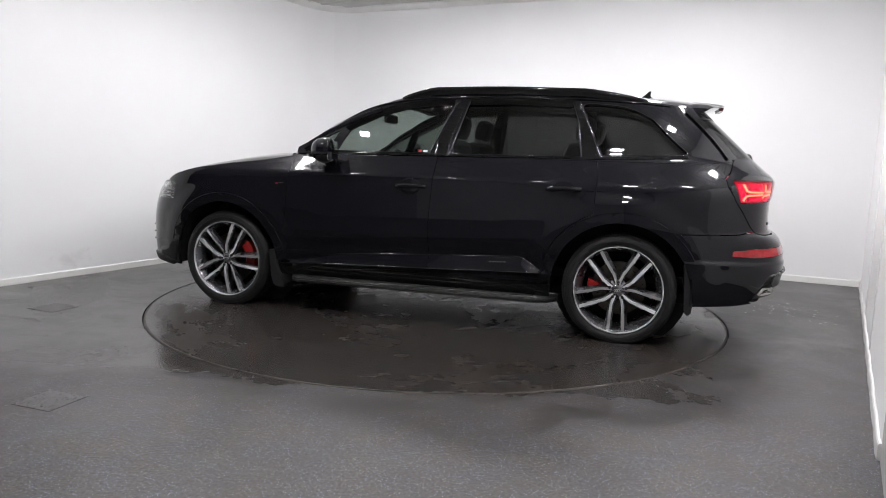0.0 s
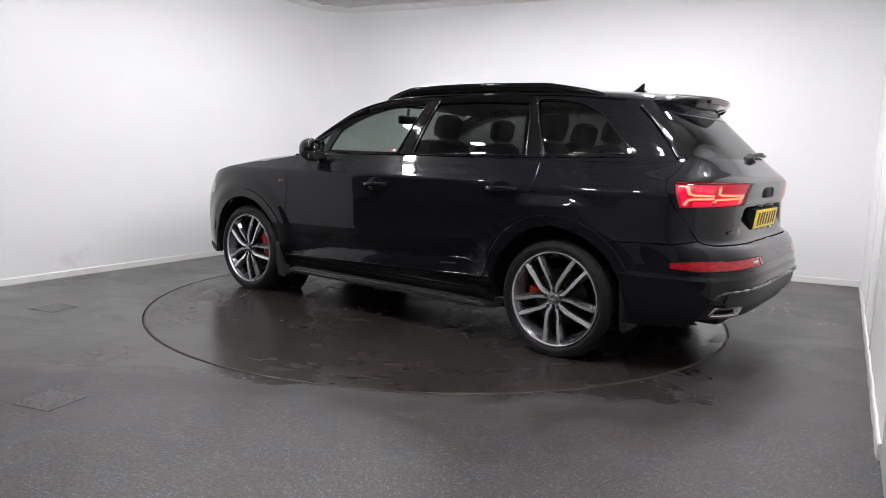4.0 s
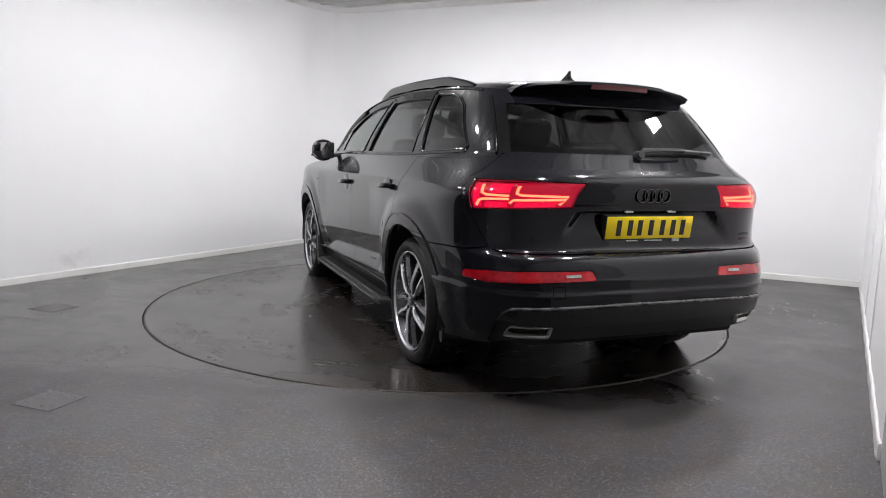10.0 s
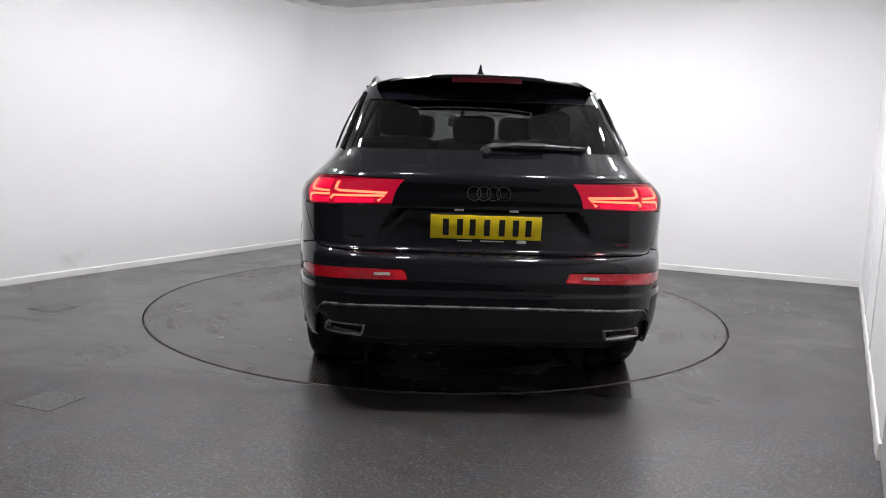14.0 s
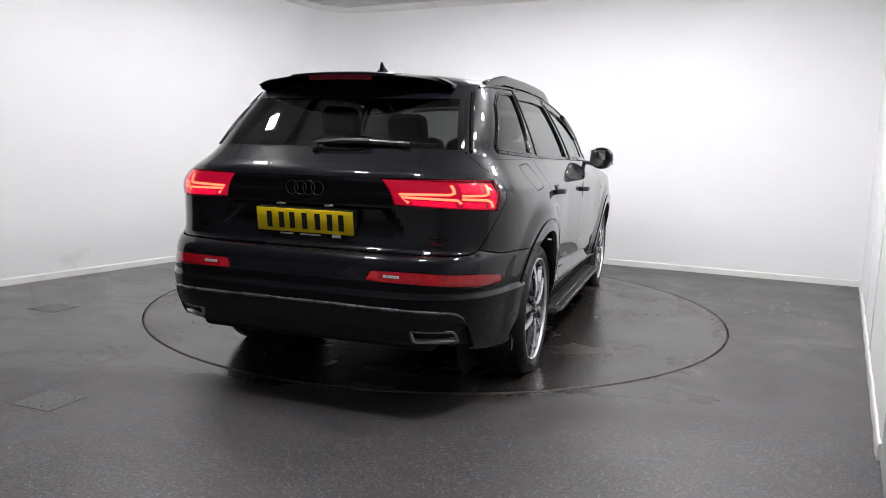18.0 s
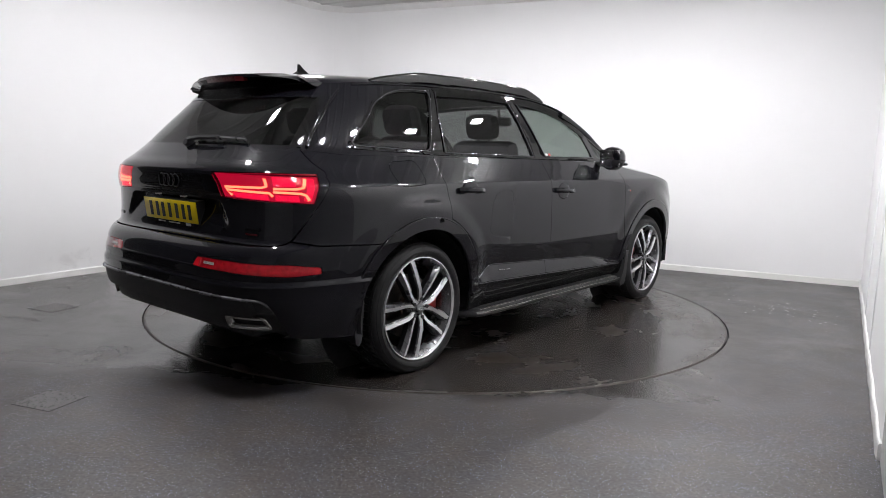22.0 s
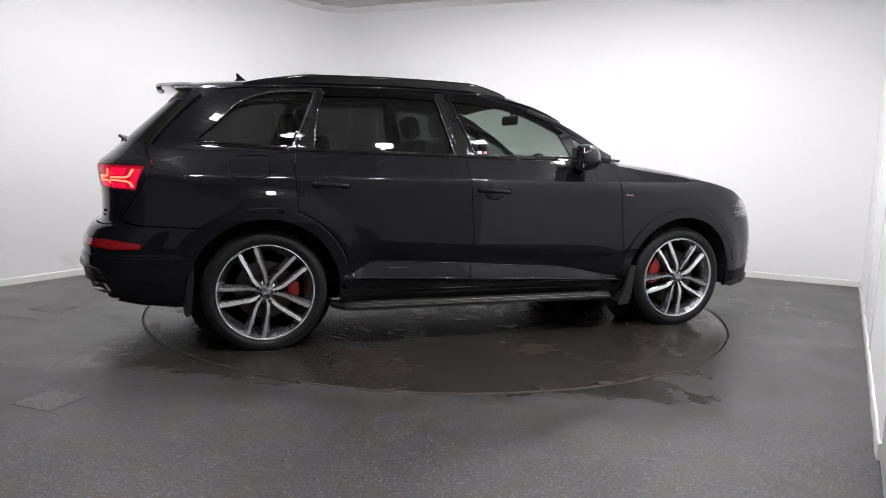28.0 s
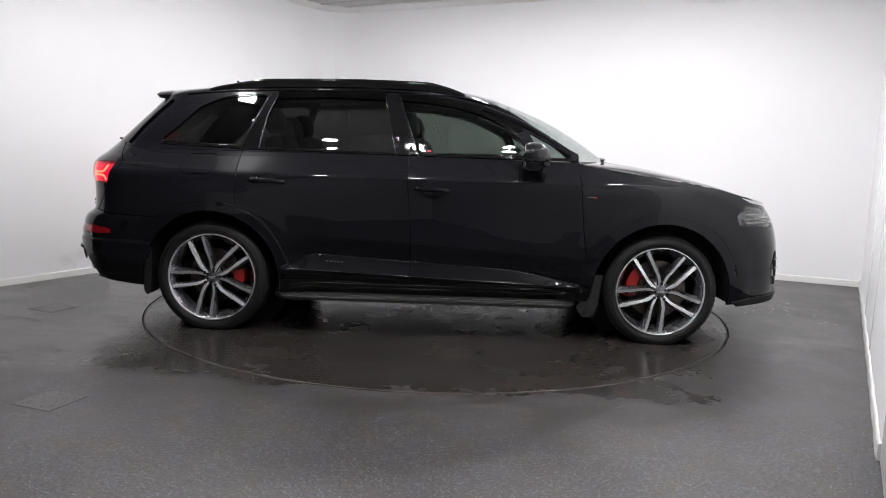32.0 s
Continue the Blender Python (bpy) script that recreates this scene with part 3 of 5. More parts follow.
def step01(a, b, x):
    t = np.clip((x - a) / (b - a), 0, 1)
    return t * t * (3 - 2 * t)


# half width by height
WZ = pchip([.20, .27, .33, .40, .46, .52, .60, .64, .72, .85, .95, 1.03, 1.055, 1.070, 1.090, 1.13, 1.18, 1.22, 1.30, 1.40, 1.50, 1.58, 1.64],
           [.86, .905, .92, .936, .946, .950, .962, .9665, .969, .972, .974, .9735, .970, .9615, .948, .922, .890, .867, .835, .790, .738, .690, .652])
# the tail's line and the nose's line by height
XR = pchip([.20, .27, .31, .36, .42, .50, .56, .62, .642, .650, .68, .71, .735, .752, .764, .785, .81, .90, .985, 1.005, 1.05, 1.10, 1.125, 1.17, 1.235, 1.30, 1.40, 1.50, 1.64],
           [-2.38, -2.455, -2.495, -2.522, -2.538, -2.553, -2.555, -2.557, -2.5575, -2.553, -2.5425, -2.531, -2.516, -2.498, -2.478, -2.452, -2.446, -2.442, -2.445, -2.452, -2.458, -2.466, -2.455, -2.405, -2.335, -2.27,
            -2.165, -2.06, -1.92])
XF = pchip([.18, .25, .34, .45, .60, .75, .85, .95, 1.05, 1.20], [2.30, 2.41, 2.44, 2.44, 2.425, 2.395, 2.35, 2.275, 2.20, 2.08])
XC_R, XC_F, NR, NF = -1.45, 1.30, 4.8, 4.4
# taper in plan, below and above the belt
PL = pchip([-2.6, -2.2, -1.9, -1.5, -1.0, 0, 1.0, 1.5, 1.9, 2.5], [.965, .978, .984, .994, 1, 1, 1, .998, .99, .965])
PU = pchip([-2.5, -2.1, -1.83, -1.4, -1.0, -.3, .3, .7, 1.0, 1.5], [.865, .902, .926, .962, .985, 1, .995, .975, .955, .94])


def arc_table(p, n=400):
    a = np.linspace(0, math.pi / 2, 6000)
    x, y = np.sin(a) ** (2 / p), np.cos(a) ** (2 / p)
    s = np.concatenate([[0], np.cumsum(np.hypot(np.diff(x), np.diff(y)))])
    t = np.linspace(0, s[-1], n)
    return np.interp(t, s, x), np.interp(t, s, y), s[-1]


TXR, TYR, LEN_R = arc_table(NR)
TXF, TYF, LEN_F = arc_table(NF)
LR, LF = LEN_R * 0.97, LEN_F * 0.97
SPAN = XC_F - XC_R
R_NOSE = LR + SPAN + LF
TT = np.linspace(0, 1, len(TXR))


def Z_LOW(x):
    return .366 + (.961 - x) * .036


def Z_TOP(x):
    """Upper edge of the door blade, which tapers to both ends."""
    full_ = .446 + (.857 - x) * .054
    k = .15 + .85 * step01(-1.0, -.80, x) * step01(1.04, .45, x)
    return Z_LOW(x) + (full_ - Z_LOW(x)) * k


def wide(x, z):
    k = step01(1.0, 1.26, z)
    w = WZ(z) * (PL(x) * (1 - k) + PU(x) * k)
    for hx in (HUB_F, HUB_R):
        d = np.hypot(x - hx, (z - HUB_Z) * 1.0)
        w = w + 0.016 * step01(0.665, 0.54, d) * step01(1.2, 0.9, z)
        w = w + 0.009 * step01(0.85, 0.45, np.abs(x - hx)) * step01(0.62, 0.8, z) * step01(1.06, 0.98, z)
    # the shoulder over the rear wheel: a lens-shaped ledge that faces up
    w = w + 0.020 * np.exp(-((x - HUB_R - .02) / .30) ** 2) * step01(1.005, .925, z) * step01(.60, .80, z)
    # the doors draw in above the lower blade
    a, b, c = 0.616 - 0.062 * x, Z_TOP(x), Z_LOW(x)
    t1, t2, t3 = np.clip((a - z) / (a - b), 0, 1), np.clip((b - z) / (b - c), 0, 1), np.clip((c - z) / 0.03, 0, 1)
    w = w + step01(1.03, 0.93, x) * step01(-1.03, -0.93, x) * (-0.026 * t1 + 0.034 * t2 - 0.02 * t3)
    return w


def skin(r, z):
    """A point of the body at r along its girth (0 at the middle of the tail, R_NOSE at the middle of the nose, negative on the right)."""
    r, z = np.broadcast_arrays(np.asarray(r, float), np.asarray(z, float))
    sgn = np.where((r < 0) | (r > R_NOSE), -1.0, 1.0)
    q = np.abs(r)
    q = np.where(q > R_NOSE, 2 * R_NOSE - q, q)
    tr = np.clip(1 - q / LR, 0, 1)
    tf = np.clip((q - LR - SPAN) / LF, 0, 1)
    xr_, yr_ = np.interp(tr, TT, TXR), np.interp(tr, TT, TYR)
    xf_, yf_ = np.interp(tf, TT, TXF), np.interp(tf, TT, TYF)
    x = np.where(q < LR, XC_R - (XC_R - XR(z)) * xr_, np.where(q > LR + SPAN, XC_F + (XF(z) - XC_F) * xf_, XC_R + q - LR))
    y = wide(x, z) * np.where(q < LR, yr_, np.where(q > LR + SPAN, yf_, 1.0))
    return np.stack([x, y * sgn, z], -1)


def skin_normal(r, z, e=0.004):
    a = skin(r + e, z) - skin(r - e, z)
    b = skin(r, z + e) - skin(r, z - e)
    n = np.cross(a, b)
    n = n / np.maximum(np.linalg.norm(n, axis=-1, keepdims=True), 1e-9)
    p = skin(r, z)
    # outward
    o = np.stack([p[..., 0] * 0.4, p[..., 1], 0 * p[..., 0]], -1)
    return np.where((n * o).sum(-1, keepdims=True) < 0, -n, n)


def rx(x, z):
    """Girth of a point of the left side at x."""
    if x < XC_R:
        return LR * (1 - float(np.interp((XC_R - x) / (XC_R - XR(z)), TXR, TT)))
    if x > XC_F:
        return LR + SPAN + LF * float(np.interp((x - XC_F) / (XF(z) - XC_F), TXF, TT))
    return LR + x - XC_R


def ry(y, z):
    """Girth of a point of the tail at y."""
    s, y = (1 if y >= 0 else -1), abs(y)
    a, b = 0.0, LR
    for _ in range(40):
        m = (a + b) / 2
        if skin(m, z)[1] < y:
            a = m
        else:
            b = m
    return s * a


def ryf(y, z):
    """Girth of a point of the nose at y."""
    s, y = (1 if y >= 0 else -1), abs(y)
    a, b = LR + SPAN, R_NOSE
    for _ in range(40):
        m = (a + b) / 2
        if skin(m, z)[1] > y:
            a = m
        else:
            b = m
    return a if s > 0 else 2 * R_NOSE - a


from mathutils.geometry import delaunay_2d_cdt


def dense(poly, gap=0.03):
    out = []
    for i, a in enumerate(poly):
        b = poly[(i + 1) % len(poly)]
        k = max(1, int(math.ceil(math.hypot(b[0] - a[0], b[1] - a[1]) / gap)))
        out += [(a[0] + (b[0] - a[0]) * j / k, a[1] + (b[1] - a[1]) * j / k) for j in range(k)]
    return out


def rounded(poly, radius, n=5, only=None):
    """The polygon with its corners rounded."""
    out = []
    k = len(poly)
    for i in range(k):
        p, a, b = Vector(poly[i]), Vector(poly[i - 1]), Vector(poly[(i + 1) % k])
        rr = radius if only is None or i in only else 0
        da, db = (a - p), (b - p)
        t = min(rr, da.length * 0.45, db.length * 0.45)
        if t < 1e-4:
            out.append(tuple(p))
            continue
        s, e = p + da.normalized() * t, p + db.normalized() * t
        for j in range(n + 1):
            u = j / n
            q = s * (1 - u) ** 2 + p * 2 * u * (1 - u) + e * u * u
            out.append((q.x, q.y))
    return out


def inset(poly, d):
    if not d:
        return poly
    area = sum(poly[i - 1][0] * poly[i][1] - poly[i][0] * poly[i - 1][1] for i in range(len(poly)))
    s = 1 if area > 0 else -1
    out = []
    k = len(poly)
    for i in range(k):
        a, p, b = Vector(poly[i - 1]), Vector(poly[i]), Vector(poly[(i + 1) % k])
        e1, e2 = (p - a), (b - p)
        if e1.length < 1e-9 or e2.length < 1e-9:
            out.append(tuple(p))
            continue
        n1, n2 = Vector((-e1.y, e1.x)).normalized() * s, Vector((-e2.y, e2.x)).normalized() * s
        m = n1 + n2
        if m.length < 0.3:
            m = n1
        else:
            m = m / max(m.dot(n1), 0.5)
        q = p + m * d
        out.append((q.x, q.y))
    return out


def inside(pts, poly):
    x, y = pts[:, 0], pts[:, 1]
    c = np.zeros(len(pts), bool)
    k = len(poly)
    for i in range(k):
        (x1, y1), (x2, y2) = poly[i - 1], poly[i]
        if y1 == y2:
            continue
        t = ((y1 > y) != (y2 > y)) & (x < (x2 - x1) * (y - y1) / (y2 - y1) + x1)
        c ^= t
    return c


def panel(name, outline, mat, parent, holes=(), off=0.0, thick=0.014, grid=(0.034, 0.017), label="", gap=0.0025, side=1, lift=None):
    """A panel of the body's skin within an outline of (girth, height), with a turned-in edge."""
    if side < 0:
        outline = [(-a, b) for a, b in outline]
        holes = [[(-a, b) for a, b in h] for h in holes]
    outline = dense(inset(dense(outline), gap))
    holes = [dense(inset(dense(h), -gap)) for h in holes]
    loops = [outline] + list(holes)
    pts, edges = [], []
    for lp in loops:
        b0 = len(pts)
        pts += lp
        edges += [(b0 + i, b0 + (i + 1) % len(lp)) for i in range(len(lp))]
    bd = np.array(pts)
    lo, hi = bd.min(0), bd.max(0)
    gx = np.arange(math.floor(lo[0] / grid[0]) * grid[0], hi[0] + grid[0], grid[0])
    gz = np.arange(math.floor(lo[1] / grid[1]) * grid[1], hi[1] + grid[1], grid[1])
    g = np.array([(a, b) for a in gx for b in gz])
    keep = inside(g, outline)
    for h in holes:
        keep &= ~inside(g, h)
    g = g[keep]
    if len(g):
        d = np.min(np.hypot((g[:, None, 0] - bd[None, :, 0]) * 0.7, g[:, None, 1] - bd[None, :, 1]), axis=1)
        g = g[d > grid[1] * 0.45]
    allp = [Vector(q) for q in pts] + [Vector((float(a), float(b))) for a, b in g]
    v2, _, f2, *_ = delaunay_2d_cdt(allp, edges, [], 0, 1e-6)
    v2 = np.array([(q.x, q.y) for q in v2])
    cen = np.array([v2[list(f)].mean(0) for f in f2])
    ok = inside(cen, outline)
    for h in holes:
        ok &= ~inside(cen, h)
    tris = [f for f, o in zip(f2, ok) if o]
    nrm = skin_normal(v2[:, 0], v2[:, 1])
    o = off if lift is None else off + lift(v2[:, 0], v2[:, 1])[:, None]
    pos = skin(v2[:, 0], v2[:, 1]) + nrm * o
    if lift is not None:
        e = 0.003

        def lifted(a, b):
            return skin(a, b) + skin_normal(a, b) * (off + lift(a, b)[:, None])
        t1 = lifted(v2[:, 0] + e, v2[:, 1]) - lifted(v2[:, 0] - e, v2[:, 1])
        t2 = lifted(v2[:, 0], v2[:, 1] + e) - lifted(v2[:, 0], v2[:, 1] - e)
        nn = np.cross(t1, t2)
        nn /= np.maximum(np.linalg.norm(nn, axis=1, keepdims=True), 1e-9)
        nn[(nn * nrm).sum(1) < 0] *= -1
        nrm = nn
    verts = [tuple(q) for q in pos]
    faces, normals = [], []
    for f in tris:
        a, b, c = (pos[i] for i in f)
        if np.dot(np.cross(b - a, c - a), nrm[f[0]]) < 0:
            f = f[::-1]
        faces.append(tuple(f))
        normals += [nrm[i] for i in f]
    if thick:
        count = {}
        for f in faces:
            for i in range(3):
                e = (f[i], f[(i + 1) % 3])
                count[e] = count.get(e, 0) + 1
        rim = [e for e in count if (e[1], e[0]) not in count]
        back = {}
        for a, b in rim:
            for q in (a, b):
                if q not in back:
                    back[q] = len(verts)
                    verts.append(tuple(pos[q] - nrm[q] * thick))
        for a, b in rim:
            f = (b, a, back[a], back[b])
            p0, p1, p2 = (np.array(verts[i]) for i in f[:3])
            fn = np.cross(p1 - p0, p2 - p1)
            fn = fn / max(np.linalg.norm(fn), 1e-9)
            faces.append(f)
            # a soft rolled edge
            normals += [0.55 * nrm[b] + 0.45 * fn, 0.55 * nrm[a] + 0.45 * fn, fn, fn]
    return link(name, verts, faces, mat, parent, label, normals=normals)


def arch(hx, radius, a0, a1, n=24):
    """Points of a wheel arch, angles in degrees from forward."""
    out = []
    for i in range(n + 1):
        a = radians(a0 + (a1 - a0) * i / n)
        x, z = hx + radius * math.cos(a), HUB_Z + radius * math.sin(a)
        out.append((rx(x, z), z))
    return out


def X(*pts):
    return [(rx(x, z), z) for x, z in pts]


def Y(*pts):
    return [(ry(y, z), z) for y, z in pts]


ARCH = 0.458
BELT = 1.205
ROOF_EDGE = pchip([-2.2, -1.9, -1.5, -1.1, -.6, -.1, .1, .3, .45, .60, .75, .90, 1.05],
                  [1.535, 1.575, 1.615, 1.636, 1.645, 1.637, 1.618, 1.580, 1.525, 1.44, 1.350, 1.257, 1.195])
HOOD_EDGE = pchip([.9, 1.05, 1.2, 1.5, 1.8, 2.05, 2.2, 2.4], [1.185, 1.16, 1.135, 1.10, 1.05, .985, .94, .9])

f_gap = [(.925, 1.19), (.935, 1.05), (.965, .75), (1.0, .52), (1.03, .36)]
b_gap = [(-.20, BELT), (-.195, 1.05), (-.165, .72), (-.168, .36)]
c_gap = [(-1.31, BELT), (-1.325, 1.1), (-1.32, 1.0)]
door_low = 0.365
glass_f = [(.60, 1.222), (.505, 1.40), (.40, 1.46), (.30, 1.505), (.116, 1.555), (-.10, 1.582), (-.275, 1.590), (-.135, 1.218)]
glass_r = [(-.285, 1.219), (-.375, 1.597), (-.70, 1.606), (-1.11, 1.592), (-1.165, 1.45), (-1.20, 1.228)]
glass_q = [(-1.325, 1.232), (-1.165, 1.588), (-1.30, 1.588), (-1.44, 1.572), (-1.535, 1.545), (-1.65, 1.49), (-1.88, 1.270), (-1.87, 1.252)]
glass_m = [(.68, 1.215), (.635, 1.31), (.60, 1.375), (.88, 1.235), (.86, 1.212)]

door_arc = [q for q in arch(HUB_R, ARCH + 0.075, 70, 8)]
for side in (1, -1):
    fender = panel("front_wing", X(*f_gap) + arch(HUB_F, ARCH, 165, 22)[0:] + X((1.935, .62), (1.95, .80), (1.975, .885), (2.06, .965))
                   + X(*[(x, float(HOOD_EDGE(x))) for x in (1.95, 1.8, 1.65, 1.5, 1.35, 1.2, 1.05, .96)]), PAINT, car, side=side, grid=(.022, .013))
    fd = panel("front_door", X(*f_gap) + X((1.0, door_low + .02), (.9, door_low), (-.168, door_low)) + X(*b_gap[::-1])[1:], PAINT, car, side=side, grid=(.034, .0085))
    rd_out = X(*b_gap) + X((-1.0, door_low), (-1.04, .42)) + door_arc[::-1] + X(*c_gap[::-1])
    rd = panel("rear_door", rd_out, PAINT, car, side=side, grid=(.024, .0085))
    flap = rounded(X((-1.69, 1.172), (-1.47, 1.185), (-1.47, 1.055), (-1.69, 1.04)), 0.05)
    q_out = (X(*c_gap) + door_arc + X((-1.04, .42), (-1.045, .36)) + arch(HUB_R, ARCH, 2, 121)
             + X((-1.74, .7535), (-1.95, .7585), (-2.2, .7665)) + [(.880, .7875), (.886, .793), (.9055, .8188)] + X((-2.235, .90), (-2.13, 1.07), (-2.115, 1.12), (-2.15, 1.165)) + Y((.715, BELT + .02))
             + X((-1.95, BELT), (-1.6, BELT)))
    quarter = panel("rear_wing", q_out, PAINT, car, holes=[flap] if side < 0 else [], side=side, grid=(.02, .012))
    if side < 0:
        panel("fuel_flap", flap, PAINT, car, side=side)
    panel("sill", X((1.045, .362), (1.045, .27), (-1.045, .27), (-1.045, .362)), GLOSS, car, side=side)
    # upper side: door frames and pillars round the panes
    top = [(x, float(ROOF_EDGE(x))) for x in np.linspace(.93, -2.06, 46)]
    up_out = X((.93, BELT), *top, (-2.06, 1.50)) + Y((.625, 1.50), (.715, BELT + .02)) + X((-1.95, BELT), (-1.31, BELT), (-.2, BELT))
    frame_ = panel("window_frame", up_out, PAINT, car, holes=[X(*glass_f), X(*glass_r), X(*glass_q), X(*glass_m)], side=side, gap=0.0)
    panel("window", X(*glass_f), GLASS_LIGHT, frame_, off=-0.006, thick=0.004, side=side, gap=0.0, label="lightly tinted front door glass")
    panel("window", X(*glass_r), GLASS_DARK, frame_, off=-0.006, thick=0.004, side=side, gap=0.0, label="dark privacy glass of the rear door")
    panel("window", rounded(X(*glass_q), .02), GLASS_DARK, frame_, off=-0.004, thick=0.004, side=side, gap=0.0, label="dark rear quarter glass")
    panel("window", X(*glass_m), GLASS_LIGHT, frame_, off=-0.006, thick=0.004, side=side, gap=0.0, label="small front corner glass")
    # raised gloss edge round the side glass
    for g in (glass_q,):
        ring_out = inset(dense(X(*g)), -0.014)
        panel("glass_trim", ring_out, GLOSS, frame_, holes=[inset(dense(X(*g)), 0.008)], off=0.005, thick=0.008, side=side, gap=0.0)
    panel("belt_trim", X((.90, 1.212), (-.2, 1.222), (-1.3, 1.232), (-1.86, 1.25), (-1.88, 1.236), (-1.3, 1.216), (-.2, 1.204), (.91, 1.196)), GLOSS, frame_, off=0.006,
          thick=0.008, side=side, gap=0.0)
    for g, nm in (([(.56, 1.392), (.45, 1.466), (.33, 1.527), (.12, 1.585), (-.12, 1.612), (-.30, 1.615), (-.29, 1.572), (-.10, 1.562), (.11, 1.533), (.28, 1.485), (.38, 1.44), (.515, 1.372)], fd),
                  ([(-.365, 1.622), (-.70, 1.630), (-1.12, 1.615), (-1.11, 1.565), (-.70, 1.580), (-.37, 1.572)], rd)):
        panel("wind_deflector", rounded(X(*g), 0.012), GLASS_SMOKE, nm, off=0.007, thick=0.01, side=side, gap=0.0, label="smoked plastic wind deflector over the window")
    panel("pillar_cover", X((-.16, 1.222), (-.305, 1.595), (-.352, 1.597), (-.262, 1.222)), GLOSS, frame_, off=0.004, thick=0.008, side=side, gap=0.0)
    panel("pillar_cover", X((-1.215, 1.23), (-1.175, 1.44), (-1.122, 1.592), (-1.155, 1.592), (-1.31, 1.23)), GLOSS, frame_, off=0.004, thick=0.008, side=side, gap=0.0)
    # a pocket along the lower doors, with a ledge under it
    for xs, host in (((-.166, .97), fd), ((-1.02, -.166), rd)):
        a, b = xs
        # beads of brighter metal added on blade and ledge edges to show lamp glints
        def bead(zf, xa, xb, off, r, name, n=16):
            pts = [skin(rx(x, zf(x)), zf(x)) + skin_normal(np.array(rx(x, zf(x))), np.array(zf(x))) * off for x in np.linspace(xa, xb, n)]
            tube(name, [(q[0], q[1] * side, q[2]) for q in pts], oval(r, r, 8, 2), BRIGHT, host)
        bead(Z_TOP, min(b, .95), max(a, -.95), .001, .0045, "blade_edge", 30)
        bead(Z_LOW, min(b, .96), max(a, -.98), .001, .0055, "door_ledge")
    # slim beads of brighter metal, added for lamp glints along the black window edges
    for line in ([(.60, 1.222), (.2, 1.220), (-.135, 1.218)], [(-.285, 1.219), (-.8, 1.224), (-1.20, 1.228)], [(-.275, 1.590), (-.135, 1.218)], [(-.375, 1.597), (-.285, 1.219)],
                 [(-1.11, 1.592), (-1.165, 1.45), (-1.20, 1.228)], [(-1.165, 1.588), (-1.325, 1.232)], [(-1.325, 1.232), (-1.87, 1.252)]):
        pts = []
        for (xa, za), (xb, zb) in zip(line[:-1], line[1:]):
            for t in np.linspace(0, 1, 7):
                x, z = xa + (xb - xa) * t, za + (zb - za) * t
                q = skin(rx(x, z), z) + skin_normal(np.array(rx(x, z)), np.array(z)) * .005
                pts.append((q[0], q[1] * side, q[2]))
        tube("window_glint_bead", pts, oval(.0048, .0048, 10, 2), BRIGHT, frame_, up=(0, 1, .3))
    ring_pts = []
    for r_, z in dense(rounded(X(*glass_q), .05), .02):
        q = skin(r_, z) + skin_normal(np.array(r_), np.array(z)) * .006
        ring_pts.append((q[0], q[1] * side, q[2]))
    tube("window_glint_bead", ring_pts + ring_pts[:2], oval(.0045, .0045, 10, 2), BRIGHT, frame_, up=(0, 1, .3), caps=False)
    edge_pts = []
    for x in np.linspace(.34, -1.75, 50):
        z = float(ROOF_EDGE(x)) - .012
        q = skin(rx(x, z), z) + skin_normal(np.array(rx(x, z)), np.array(z)) * .004
        edge_pts.append((q[0], q[1] * side, q[2]))
    tube("roof_bead", edge_pts, oval(.005, .005, 8, 2), GLOSS, frame_)
    # lip round the arches
    for hx, a0, a1 in ((HUB_F, 176, 14), (HUB_R, 166, 4)):
        o_, i_ = arch(hx, ARCH + .060, a0, a1, 40), arch(hx, ARCH - .004, a1, a0, 40)
        panel("arch_lip", o_ + i_, PAINT, fender if hx > 0 else quarter, off=0.006, thick=0.03, side=side, gap=0.0, grid=(.05, .01))
        # thin bead added round the lip to catch dots of lamp highlight
        bead = [skin(r_, z) + skin_normal(np.array(r_), np.array(z)) * .004 for r_, z in arch(hx, ARCH + .061, a0, a1, 48)]
        tube("arch_bead", [(q[0], q[1] * side, q[2]) for q in bead], oval(.0035, .0035, 8, 2), PAINT, fender if hx > 0 else quarter, up=(0, 1, .1))
    # wheel housings
    for hx in (HUB_F, HUB_R):
        v, f = revolve([(.47, .60), (.47, .90), (.4565, .946)], 40, start=-0.15, sweep=math.pi + .3)
        v = [(hx + p[0], p[1] * side, HUB_Z + p[2]) for p in v]
        link("wheel_housing", v, f if side > 0 else [t[::-1] for t in f], BLACK, car, smooth=True)
        v, f = revolve([(.02, .62), (.475, .62)], 40)
        link("wheel_housing", [(hx + p[0], p[1] * side, HUB_Z + p[2]) for p in v], f, BLACK, car)

# dark inner body behind the gaps
def shell(off, z0, z1, x0, x1):
    for side in (1, -1):
        o = X((x1, z0)) + [q for q in arch(HUB_F, .475, 20, 160)] + X((HUB_F - .475, z0), (HUB_R + .475, z0)) + [q for q in arch(HUB_R, .475, 20, 150)] + X((-2.0, .42), (x0, .42))
        o = o + [(o[-1][0], z1)] + X((.85, z1), *[(x, float(HOOD_EDGE(x)) - .045) for x in (1.0, 1.3, 1.6, 1.9)])
        panel("inner_body", o, BLACK, car, off=off, thick=0, side=side, gap=0.0)


shell(-0.03, .30, 1.16, -2.15, 2.0)

